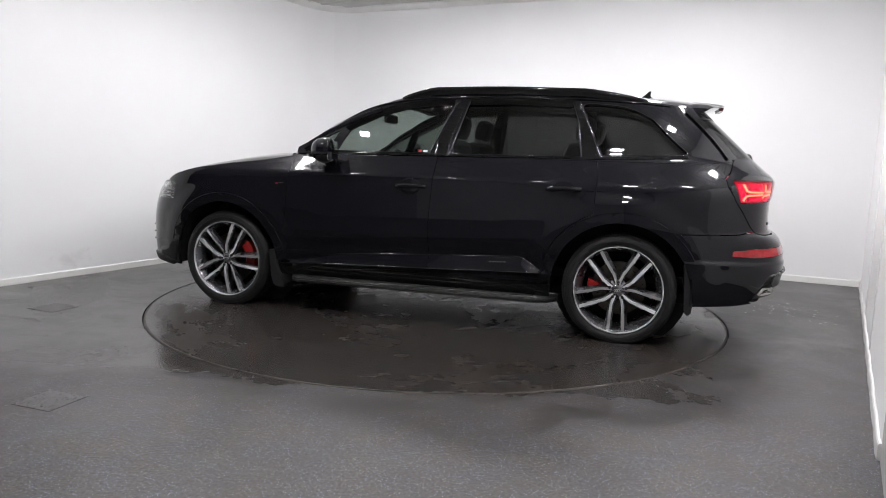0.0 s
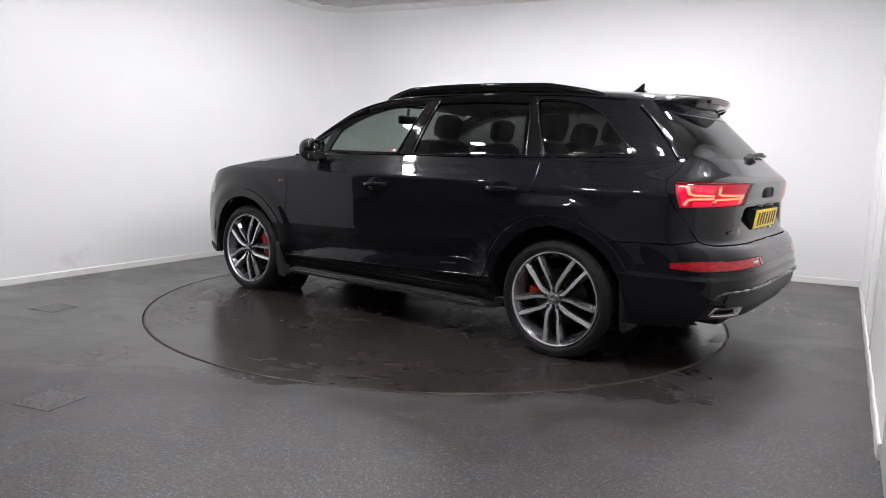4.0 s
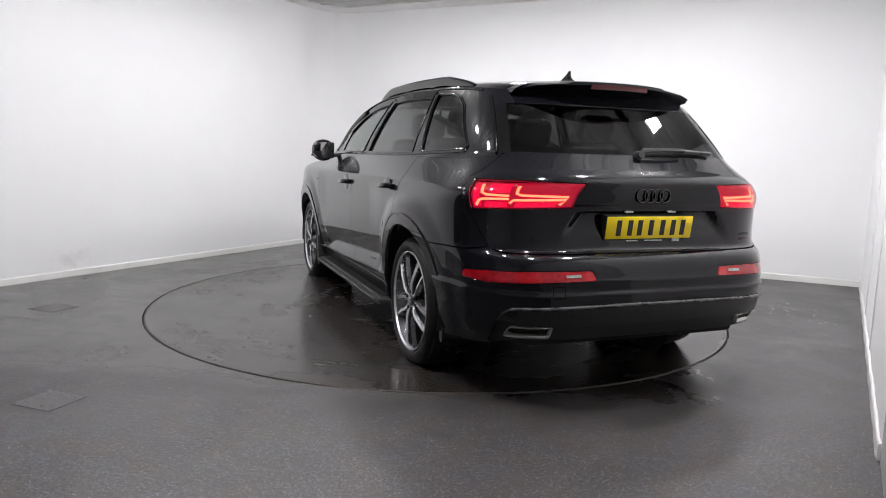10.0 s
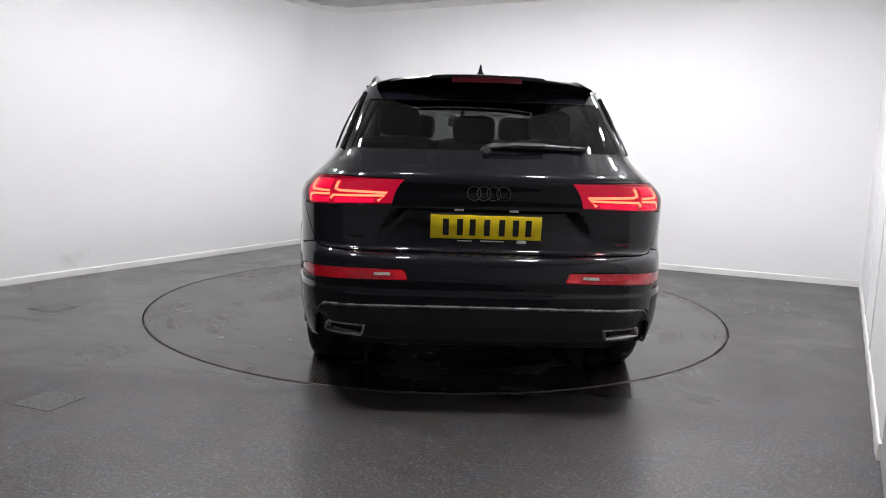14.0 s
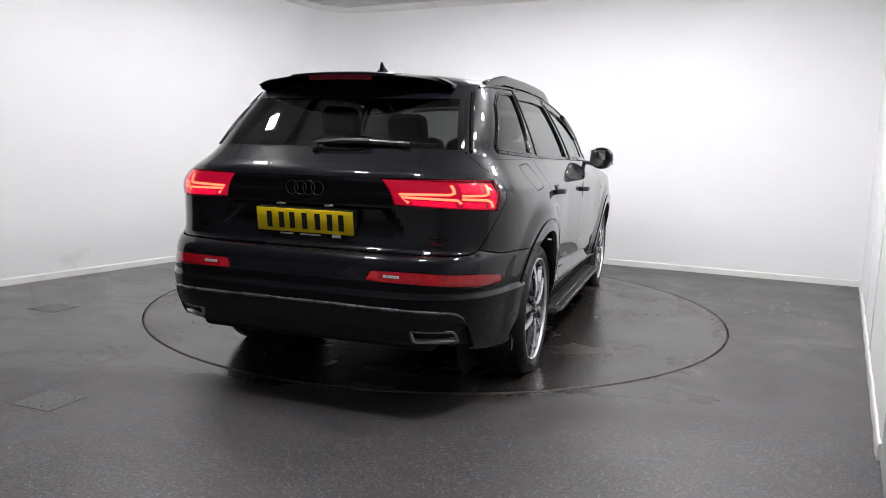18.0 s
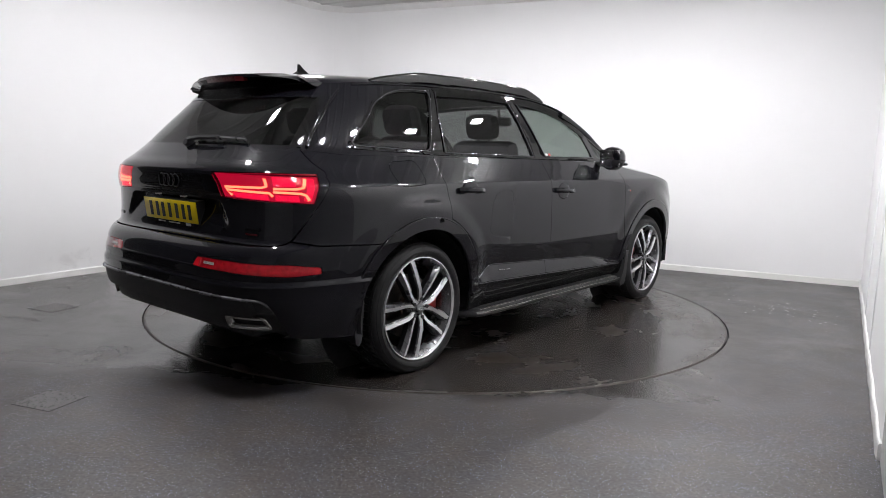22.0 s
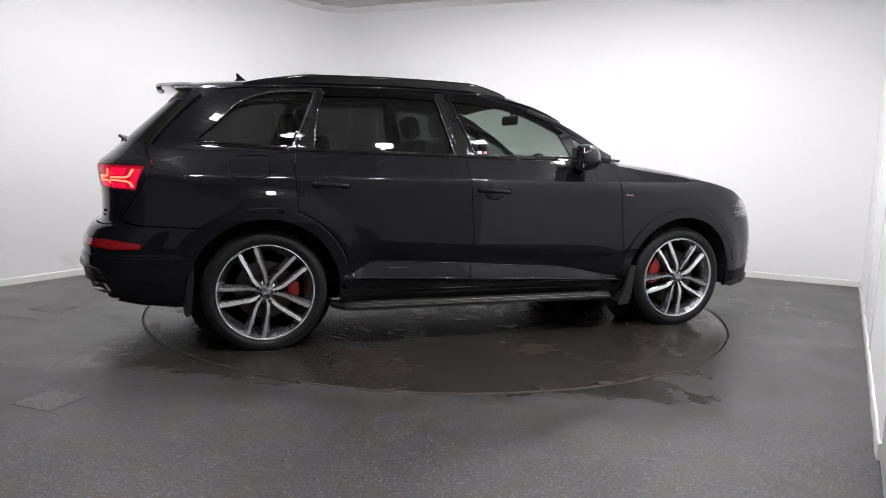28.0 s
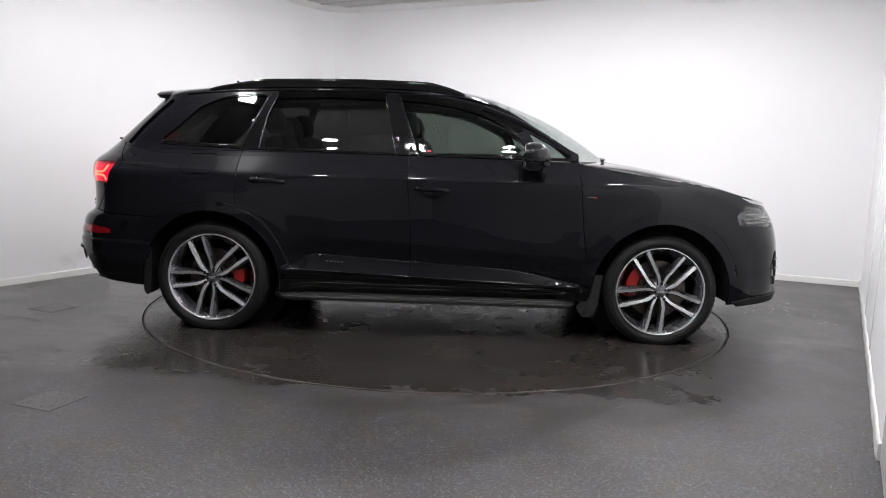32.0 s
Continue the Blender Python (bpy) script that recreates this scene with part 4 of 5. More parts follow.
# tail: tailgate with lamps, bumper below
LAMP = Y((.395, 1.103), (.455, .984)) + Y((.70, .976)) + X((-2.215, .968), (-2.165, 1.108)) + Y((.70, 1.110))
LAMP = [LAMP[0], LAMP[5], LAMP[4], LAMP[3], LAMP[2], LAMP[1]]
side_up = X((-2.235, .90), (-2.13, 1.07), (-2.115, 1.12), (-2.15, 1.165)) + Y((.715, BELT + .02))
low_edge = [(.740, .766), (.800, .7662), (.838, .769), (.864, .777), (.884, .793), (.904, .819)]
GLASS_B = [(y, 1.243) for y in np.linspace(.69, -.69, 25)]
tg_out = [(r, z) for r, z in (low_edge + side_up)]
tg_out = ([(-r, z) for r, z in tg_out[::-1]] + Y(*[(y, .766) for y in np.linspace(-.70, .70, 25)]) + tg_out + Y(*GLASS_B))


def plate_recess(a_, b_):
    """Depth of the hollow round the number plate: deepest under the upper edge, running out below, its sides splayed."""
    yy = np.abs(skin(a_, b_)[..., 1])
    edge_ = .405 + (.962 - b_) * .75
    return -.040 * step01(.966, .955, b_) * step01(.79, .955, b_) * step01(edge_ + .035, edge_ - .035, yy)


tailgate = panel("tailgate", tg_out, PAINT, car, holes=[LAMP, [(-a, b) for a, b in LAMP]], grid=(.024, .0085), lift=plate_recess,
                 label="glossy black tailgate with dark emblem")
win = Y(*[(y, 1.245) for y in np.linspace(-.675, .675, 24)], *[(.675 - .085 * t, 1.245 + .29 * t) for t in np.linspace(.1, 1, 8)],
        *[(y, 1.535) for y in np.linspace(.57, -.57, 18)], *[(-.59 - .085 * t, 1.535 - .29 * t) for t in np.linspace(0, .9, 8)])
panel("rear_window", win, GLASS_REAR, tailgate, off=-0.003, thick=0.004, gap=0.0, label="dark tinted rear window")
wfo = Y(*[(y, 1.238) for y in np.linspace(-.712, .712, 24)], *[(.712 - .085 * t, 1.238 + .3 * t) for t in np.linspace(.1, 1, 8)],
        *[(y, 1.54) for y in np.linspace(.6, -.6, 18)], *[(-.627 - .085 * t, 1.538 - .3 * t) for t in np.linspace(0, .9, 8)])
panel("window_surround", wfo, GLOSS, tailgate, holes=[win], off=-0.001, thick=0.01, gap=0.0)

for side in (1, -1):
    lamp = panel("tail_light", LAMP, LENS_GLOW, tailgate, off=-0.02, thick=0, side=side, gap=0.0, label="lit red tail light with stepped LED strips")
    lens = panel("tail_lens", LAMP, glass("lens_glass_%d" % (side + 1), (1.0, 0.6, 0.6), 1.45), tailgate, off=0.002, thick=0.02, side=side, gap=0.002,
                 label="clear red outer lens")
    # corners of the lamp as a (u, v) patch: u from the outer end to the inner, v from top to bottom
    c = [LAMP[2], LAMP[0], LAMP[5], LAMP[3]]

    def at(u, v, c=c):
        a = np.array(c[0]) * (1 - u) + np.array(c[1]) * u
        b = np.array(c[3]) * (1 - u) + np.array(c[2]) * u
        return tuple(a * (1 - v) + b * v)

    def stroke(pts, w):
        up, dn = [], []
        for i, p in enumerate(pts):
            a, b = Vector(pts[max(i - 1, 0)]), Vector(pts[min(i + 1, len(pts) - 1)])
            d = (b - a)
            d = Vector((d.x, d.y * .3))
            d.normalize()
            n_ = Vector((-d.y, d.x / .3)) * w
            up.append(at(p[0] + n_.x, p[1] + n_.y))
            dn.append(at(p[0] - n_.x, p[1] - n_.y))
        return up + dn[::-1]

    for pts in ([(.10, .10), (.125, .42), (.17, .49), (.38, .53)], [(.43, .14), (.445, .44), (.49, .51), (.93, .58)],
                [(.05, .90), (.09, .72), (.14, .66), (.38, .65)], [(.385, .84), (.42, .70), (.92, .69), (.865, .92)]):
        panel("led_strip", stroke(pts, .013), LEDRED, tailgate, off=-0.012, thick=0.004, side=side, gap=0.0, grid=(.02, .01), label="glowing red LED strip")
    for q in ([(.03, .08), (.08, .08), (.10, .92), (.03, .92)], [(.17, .06), (.36, .06), (.38, .42), (.19, .40)], [(.15, .78), (.36, .78), (.36, .95), (.13, .95)],
              [(.44, .8), (.84, .8), (.82, .96), (.42, .96)]):
        panel("lamp_cell", [at(*p) for p in q], LENS_LIT, tailgate, off=-0.014, thick=0.003, side=side, gap=0.0, grid=(.03, .02), label="evenly glowing red lamp cell")
    for q in ([(.48, .06), (.93, .12), (.92, .46), (.50, .40)],):
        panel("lamp_cell", [at(*p) for p in q], LENS_GLOW, tailgate, off=-0.014, thick=0.003, side=side, gap=0.0, grid=(.03, .02))

# bumper
bump_top = Y(*[(y, .7635) for y in np.linspace(-.70, .70, 40)])
ends_l = [(.740, .7635), (.800, .7637), (.839, .7665), (.866, .775), (.880, .786)] + X((-2.2, .765), (-1.95, .757), (-1.74, .752)) + arch(HUB_R, ARCH, 121.5, 145) + X((-1.945, .50), (-1.955, .285))
ends_r = [(-r, z) for r, z in ends_l[::-1]]
# mid seam: painted above, satin below
seam = Y(*[(y, .525 - .012 * (abs(y) / .75) ** 2) for y in np.linspace(.76, -.76, 22)])
corner_l = X((-2.2, .300), (-2.33, .322)) + Y((.815, .335), (.812, .40), (.80, .46), (.785, .50))
fog = rounded(X((-2.185, .629), (-2.19, .662)) + Y((.86, .680), (.60, .690), (.385, .690), (.365, .645), (.60, .638), (.86, .622)), 0.012)
tow = rounded(Y((.59, .618), (.535, .618), (.535, .568), (.59, .568)), .006)
bumper = panel("rear_bumper", bump_top + ends_l + corner_l + seam + [(-r, z) for r, z in corner_l[::-1]] + ends_r, PAINT, car,
               holes=[fog, [(-a, b) for a, b in fog], tow], grid=(.03, .004),
               lift=lambda a_, b_: 0.013 * step01(.598, .572, b_))
panel("tow_cover", tow, PAINT, bumper, lift=lambda a_, b_: 0.013 * step01(.598, .572, b_), grid=(.03, .01), gap=.0004)
for side in (1, -1):
    panel("reflector", fog, REFLECTOR, bumper, off=-0.002, thick=0.012, side=side, gap=0.001, label="long red reflector in the bumper")
    panel("reversing_lamp", Y((.525, .672), (.45, .674), (.45, .662), (.525, .660)), LENS_CLEAR, bumper, off=0.001, thick=0.004, side=side, gap=0.0, grid=(.03, .01),
          label="small clear reversing lamp")
    # the lit inner end: its glow is only a brighter base red, without emission
    panel("lit_segment", Y((.425, .684), (.392, .684), (.372, .648), (.425, .645)), LENS, bumper, off=0.001, thick=0.004, side=side, gap=0.0, grid=(.03, .01),
          label="inner end of the reflector, its glow put into a brighter red")
val_top = Y(*[(y, .522 - .012 * (abs(y) / .75) ** 2) for y in np.linspace(-.76, .76, 22)])
val_end = Y((.80, .49), (.812, .44), (.813, .36), (.81, .333))
ex_out = rounded(Y((.568, .416), (.765, .413), (.780, .354), (.580, .352)), .02)
panel("valance", val_top + val_end + Y(*[(y, .334) for y in np.linspace(.76, -.76, 20)]) + [(-r, z) for r, z in val_end[::-1]], SATIN, bumper, off=0.0,
                thick=0.02, gap=0.0, grid=(.05, .015), holes=[ex_out, [(-a, b) for a, b in ex_out]], label="satin black lower bumper panel",
                lift=lambda a_, b_: -0.022 * step01(.455, .425, b_))
strip = [skin(ry(y, z), z) + skin_normal(np.array(ry(y, z)), np.array(z)) * .017 for y, z in
         [(q, .524 - .013 * (abs(q) / .75) ** 3) for q in np.linspace(-.74, .74, 41)]]
ends = [skin(ry(y, z), z) + skin_normal(np.array(ry(y, z)), np.array(z)) * .003 for y, z in ((.765, .502), (.785, .487), (.802, .465), (.808, .445))]
flip = [np.array([q[0], -q[1], q[2]]) for q in ends[::-1]]
tube("bumper_strip", flip + strip + ends, oval(.010, .007, 12, 2.4), GREYSATIN, bumper, "grey satin strip across the bumper", sharp=60)
panel("bumper_insert", Y(*[(y, .514 - .012 * (abs(y) / .75) ** 2) for y in np.linspace(-.73, .73, 22)], (.745, .45), *[(y, .425) for y in np.linspace(.72, -.72, 20)],
                         (-.745, .45)), INSERT, bumper, off=0.011, thick=0.01, gap=0.0, grid=(.05, .012), label="dark ribbed insert of the bumper")

for side in (1, -1):
    # exhaust trim: an oblong frame that follows the bumper's corner, with a dark inside
    ex_in = inset(dense(ex_out, .02), .009)
    ex = panel("exhaust_trim", ex_out, CHROME, car, holes=[ex_in], off=-.006, thick=.05, side=side, gap=0.0, grid=(.02, .01), label="dark chrome oblong exhaust trim")
    panel("pipe_inside", ex_in, BLACK, ex, off=-.045, thick=0, side=side, gap=0.0)
    # mud flaps
    for pts, y0, y1 in (([(-1.905, .60), (-1.965, .595), (-1.985, .42), (-1.965, .24), (-1.945, .22), (-1.925, .24), (-1.91, .42)], .76, .922),
                        ([(1.105, .46), (1.06, .46), (1.03, .30), (.975, .20), (.985, .175), (1.06, .185), (1.085, .26)], .78, .968)):
        v = [(x, y0 * side, z) for x, z in pts] + [(x, y1 * side, z) for x, z in pts]
        k = len(pts)
        f = [tuple(range(k)), tuple(range(2 * k - 1, k - 1, -1))] + [(i, k + i, k + (i + 1) % k, (i + 1) % k) for i in range(k)]
        link("mud_flap", v, f if side > 0 else [t[::-1] for t in f], SATIN, car, smooth=True, sharp=35)
    # running board
    prof = [(.80, .225), (.99, .232), (1.012, .243), (1.014, .256), (1.0, .266), (.80, .268)]
    stations = [(.955, .86), (.90, .97), (.85, 1.0), (-.95, 1.0), (-1.02, .98), (-1.085, .88)]
    v, f = [], []
    for x, k in stations:
        for y, z in prof:
            v.append((x, side * (.80 + (y - .80) * (k - .8) / .2), z))
    m = len(prof)
    for i in range(len(stations) - 1):
        for j in range(m):
            jj = (j + 1) % m
            f.append((i * m + j, i * m + jj, (i + 1) * m + jj, (i + 1) * m + j))
    f += [tuple(range(m)), tuple((len(stations) - 1) * m + j for j in range(m))]
    rb = link("running_board", v, f if side < 0 else [t[::-1] for t in f], SATIN, car, "black side step with metal edges", smooth=True, sharp=30)
    for yy, zz, hh in ((1.008, .262, .004), (.965, .270, .0025)):
        tube("edge_strip", [(.87, side * yy, zz), (-.97, side * yy, zz)], oval(.004, hh, 8), CHROME, rb, "brushed metal edge strip")
    for i in range(5):
        tube("tread_rib", [(.82, side * (.885 + i * .013), .2695), (-.93, side * (.885 + i * .013), .2695)], oval(.003, .002, 6), BLACK, rb)
    for x in (.7, .1, -.5, -.95):
        box("bracket", (.05, .22, .02), (x, side * .80, .235), BLACK, rb, 0.004)

# roof, bonnet, windscreen
ROOF_MID = pchip([-2.2, -1.95, -1.6, -1.2, -.7, -.3, .0, .2, .34, .42], [1.622, 1.640, 1.668, 1.688, 1.700, 1.699, 1.690, 1.668, 1.640, 1.618])


def roof_pt(u, v):
    x = .40 - u * 2.36
    ze = float(ROOF_EDGE(x))
    ye = float(skin(rx(x, ze), ze)[1]) + 0.001
    zm = float(ROOF_MID(x))
    s = 2 * v - 1
    xx = x - 0.10 * s * s * max(0.0, 1 - u * 8) * 1.0
    return (xx, ye * s, ze + (zm - ze) * (max(0.0, 1 - abs(s) ** 2.4)) ** 0.62)


roof = grid_part("roof", roof_pt, 60, 48, PAINT, car, flip=True)
WS_LOW = [(1.24 - .30 * (abs(s) ** 2.2), .80 * s, 1.185 + .01 * (1 - s * s)) for s in np.linspace(-1, 1, 21)]


def screen_pt(u, v):
    lo = Vector(WS_LOW[round(v * 20)])
    s = 2 * v - 1
    hi = Vector(roof_pt(0.0, v)) + Vector((0.0, 0, 0.0))
    q = hi.lerp(lo, u)
    bulge = math.sin(math.pi * u) * 0.045
    return tuple(q + Vector((0.55, 0, 0.83)) * bulge)


screen = grid_part("windscreen", screen_pt, 14, 20, GLASS_SCREEN, car, "lightly tinted windscreen", flip=True)
for s in (0, 20):
    pts = [screen_pt(i / 14, s / 20) for i in range(15)]
    sg = 1 if s else -1
    tube("a_pillar", [(p[0] - .005, p[1] + .004 * sg, p[2] - .012) for p in pts], oval(.034, .022, 10), PAINT, car)
tube("screen_header", [(roof_pt(0.0, v / 20)[0] - .02, roof_pt(0.0, v / 20)[1], roof_pt(0, v / 20)[2] - .018) for v in range(2, 19)], oval(.05, .012, 8), BLACK, roof, up=(0, 0, 1))
tube("cowl", [(p[0] + .02, p[1], p[2] - .02) for p in WS_LOW], oval(.05, .018, 8), SATIN, car)
tube("wiper", [(1.13, -.62, 1.205), (1.20, -.30, 1.212), (1.22, .05, 1.214)], oval(.012, .01, 8), SATIN, car)

BON_MID = pchip([1.0, 1.2, 1.4, 1.6, 1.8, 2.0, 2.2, 2.35, 2.5], [1.200, 1.188, 1.163, 1.125, 1.080, 1.025, .968, .925, .89])


def bonnet_pt(u, v):
    s = 2 * v - 1
    x1 = 2.40 - .40 * abs(s) ** 2.6
    x0 = 1.20 - .24 * abs(s) ** 2.2
    x = x0 + (x1 - x0) * u
    ze = float(HOOD_EDGE(x)) + 0.002
    ye = float(skin(rx(min(x, 2.05), ze), ze)[1]) - .006
    zm = float(BON_MID(x))
    crease = 0.006 * math.exp(-((abs(s) - .62) / .06) ** 2) * (1 - u * .5)
    return (x, ye * s, ze + (zm - ze) * (max(0.0, 1 - abs(s) ** 5.0)) ** 0.7 + crease)


bonnet = grid_part("bonnet", bonnet_pt, 36, 44, PAINT, car, flip=False)

# nose
nose_top = [(rx(x, z), z) for x, z in ((1.95, .80), (1.975, .885), (2.02, .955))]
half = arch(HUB_F, ARCH, 24, -8)[:10] + X((1.955, .27), (2.1, .285))
lowf = [(ryf(y, .30), .30) for y in np.linspace(.78, 0, 12)]
head = [(ryf(.70, .94), .925), (rx(1.99, .95), .945), (rx(1.93, .925), .925), (rx(1.985, .82), .815), (ryf(.72, .80), .80), (ryf(.56, .80), .81), (ryf(.52, .88), .88)]
topf = [(ryf(y, .93), .93) for y in np.linspace(0, .66, 8)]
half_poly = topf + [(rx(2.0, .962), .960)] + X((1.905, .935), (1.915, .80), (1.935, .62)) + half + lowf
mir = [(2 * R_NOSE - r, z) for r, z in half_poly[::-1]]
full = [q for q in half_poly] + [q for q in mir if abs(q[0] - R_NOSE) > 1e-6]
grille = [(ryf(y, z), z) for y, z in ((.42, .87), (.50, .74), (.42, .50), (-.42, .50), (-.50, .74), (-.42, .87))]
inl = [(ryf(y, z), z) for y, z in ((.62, .62), (.76, .63), (.79, .52), (.76, .40), (.60, .38))]
nose = panel("front_bumper", full, PAINT, car, holes=[grille, inl, [(2 * R_NOSE - a, b) for a, b in inl], head, [(2 * R_NOSE - a, b) for a, b in head]], grid=(.05, .02))
panel("grille", grille, BLACK, nose, off=-.03, thick=0, gap=0.0, label="black radiator grille")
for z in np.linspace(.53, .84, 8):
    tube("grille_bar", [tuple(skin(ryf(y, z), z) + np.array([-.012, 0, 0])) for y in np.linspace(-.44, .44, 13)], oval(.012, .008, 8), GLOSS, nose)
for side in (1, -1):
    mm = (lambda pts: pts) if side > 0 else (lambda pts: [(2 * R_NOSE - a, b) for a, b in pts])
    panel("air_inlet", mm(inl), BLACK, nose, off=-.03, thick=0, gap=0.0)
    for z in (.45, .51, .57):
        tube("inlet_fin", [tuple(skin(r, z) + np.array([-.004, 0, 0])) for r in np.linspace(mm([(ryf(.64, z), z)])[0][0], mm([(ryf(.75, z), z)])[0][0], 7)], oval(.010, .005, 8),
             CHROME, nose, "satin metal inlet fin")
    hl = panel("headlight", mm(head), HEADLAMP, nose, off=-.022, thick=0, gap=0.0, label="unlit clear headlight with stepped inner strips")
    panel("headlight_lens", mm(head), glass("headlamp_glass_%d" % (side + 1), (.85, .85, .85), 1.45), nose, off=0.0, thick=.015, gap=.002)
    for z in (.83, .855, .885):
        tube("light_bar", [tuple(skin(r, z) + skin_normal(np.array(r), np.array(z)) * -.012) for r in np.linspace(mm([(ryf(.56, z), z)])[0][0], mm([(rx(2.04, z), z)])[0][0], 7)],
             oval(.006, .005, 6), ALU, nose)
    panel("splitter", mm([(rx(1.985, .295), .295), (rx(2.15, .325), .325)] + [(ryf(y, .335), .335) for y in (.7, .5, .3)] + [(ryf(.3, .295), .292), (ryf(.7, .295), .288), (rx(2.02, .265), .268)]),
          SATIN, nose, off=.012, thick=.03, gap=0.0, grid=(.05, .01))

# roof spoiler
def spoiler_section(y):
    a = abs(y) / .565
    k = a ** 2.2
    step = .007 * (1 if abs(y) < .285 else max(0, 1 - (abs(y) - .285) / .02))
    xt = -2.135 + .15 * a ** 2.4
    zr = 1.632 - .034 * a ** 2.4 - .022 * max(0, (a - .8) / .2) ** 2
    g = 1 - .5 * a ** 6
    deep = .095 * (1 - .58 * a ** 6)
    return [(-1.84, zr + .010 - .01 * k), (-1.93, zr + .004 + step), (-2.0, zr - .002 + step), (xt + .02, zr - .012 + step), (xt, zr - .018 + step), (xt + .004, zr - .026 * g),
            (xt + .05, zr - .038 * g), (xt + .10, zr - .052 * g), (xt + .15, zr - deep * .85), (xt + .18, zr - deep), (-1.88, zr - deep)]


ys = np.concatenate([np.linspace(-.565, -.305, 14), np.linspace(-.285, .285, 15), np.linspace(.305, .565, 14)])
v, f = [], []
secs = [spoiler_section(y) for y in ys]
m = len(secs[0])
for y, s in zip(ys, secs):
    v += [(x, float(y), z) for x, z in s]
for i in range(len(ys) - 1):
    for j in range(m):
        jj = (j + 1) % m
        f.append((i * m + j, (i + 1) * m + j, (i + 1) * m + jj, i * m + jj))
f += [tuple(range(m))[::-1], tuple((len(ys) - 1) * m + j for j in range(m))]
link("spoiler", v, f, PAINT, tailgate, "glossy black roof spoiler", smooth=True, sharp=40)
v = []
for y in np.linspace(-.178, .178, 11):
    s = spoiler_section(float(y))
    v += [(s[5][0] - .002, y, s[5][1] + .004), (s[5][0] + .006, y, s[5][1] - .020), (s[5][0] + .030, y, s[5][1] - .020), (s[5][0] + .030, y, s[5][1] + .004)]
f = []
for i in range(10):
    for j in range(4):
        jj = (j + 1) % 4
        f.append((i * 4 + j, (i + 1) * 4 + j, (i + 1) * 4 + jj, i * 4 + jj))
f += [(3, 2, 1, 0), (40, 41, 42, 43)]
link("brake_light", v, f, LENS_DARK, tailgate, "unlit dark red high brake light")

# roof rails and aerial
for side in (1, -1):
    pts = []
    for x in np.linspace(.16, -1.60, 40):
        u = (x - .16) / -1.76
        rise = .053 * min(1, u / .14, (1 - u) / .22) ** .75 if 0 < u < 1 else 0
        yy = .635 * float(PU(x)) ** .6
        ze = float(ROOF_EDGE(x))
        ye = float(skin(rx(x, ze), ze)[1])
        zz = ze + (float(ROOF_MID(x)) - ze) * (1 - (yy / ye) ** 2.4) ** .62 if yy < ye else ze
        pts.append((x, side * yy, zz - .004 + rise))
    tube("roof_rail", pts, [(.006, .009), (.011, .005), (.0135, -.004), (.011, -.046), (-.011, -.046), (-.0135, -.004), (-.011, .005), (-.006, .009)], GLOSS, car, "gloss black roof rail")
    for x in (.12, -.45, -.95, -1.50):
        i = min(range(40), key=lambda k: abs(pts[k][0] - x))
        box("rail_foot", (.10, .020, .044), (pts[i][0], pts[i][1], pts[i][2] - .032), GLOSS, car, .01)
fin = [(-1.46, 1.662), (-1.53, 1.680), (-1.575, 1.715), (-1.598, 1.738), (-1.612, 1.737), (-1.607, 1.70), (-1.628, 1.682), (-1.655, 1.668), (-1.66, 1.655), (-1.46, 1.655)]
v, f = [], []
for side, wd in ((-1, 1), (1, 1)):
    for x, z in fin:
        t = max(0.0, min(1.0, (1.735 - z) / .075))
        v.append((x, side * (.003 + .028 * t ** 1.6), z))
k = len(fin)
f = [tuple(range(k))[::-1], tuple(range(k, 2 * k))] + [(i, (i + 1) % k, k + (i + 1) % k, k + i) for i in range(k)]
link("aerial", v, f, GLOSS, car, "black shark fin aerial", smooth=True, sharp=40)

# mirrors and door handles
for side in (1, -1):
    bm = bmesh.new()
    bmesh.ops.create_uvsphere(bm, u_segments=24, v_segments=14, radius=1)
    for q in bm.verts:
        x, y, z = q.co
        p = 2.35
        nrm = (abs(x) ** p + abs(y) ** p + abs(z) ** p) ** (1 / p)
        x, y, z = x / nrm, y / nrm, z / nrm
        x = min(x, 1) if x > -.55 else -.55
        taper = 1 - .18 * max(0, y) * (1 if z < 0 else .4)
        q.co = (.612 + .105 * x * (1 - .18 * abs(y) ** 3) - .02 * y, side * (1.02 + .098 * y), 1.224 + (.090 * z * taper))
    if side < 0:
        bmesh.ops.reverse_faces(bm, faces=bm.faces)
    mirror = part("door_mirror", bm, PAINT, car, "gloss black door mirror", smooth=50)
    bm = bmesh.new()
    bmesh.ops.create_uvsphere(bm, u_segments=24, v_segments=14, radius=1)
    for q in bm.verts:
        x, y, z = q.co
        z = min(z, -.12)
        x = x if x > -.55 else -.55
        q.co = (.612 + .108 * x - .02 * y, side * (1.02 + .099 * y), 1.224 + .092 * z)
    if side < 0:
        bmesh.ops.reverse_faces(bm, faces=bm.faces)
    part("mirror_base", bm, SATIN, mirror, "satin black lower mirror shell", smooth=50)
    box("mirror_glass", (.006, .165, .13), (.551, side * 1.02, 1.224), MIRROR, mirror, .002)
    tube("mirror_arm", [(.66, side * .87, 1.185), (.645, side * .95, 1.178), (.62, side * 1.0, 1.175)], oval(.045, .017, 10), SATIN, mirror)
    tube("mirror_band", [(.70, side * .94, 1.176), (.708, side * 1.03, 1.178), (.68, side * 1.10, 1.182)], oval(.012, .01, 8), SATIN, mirror)
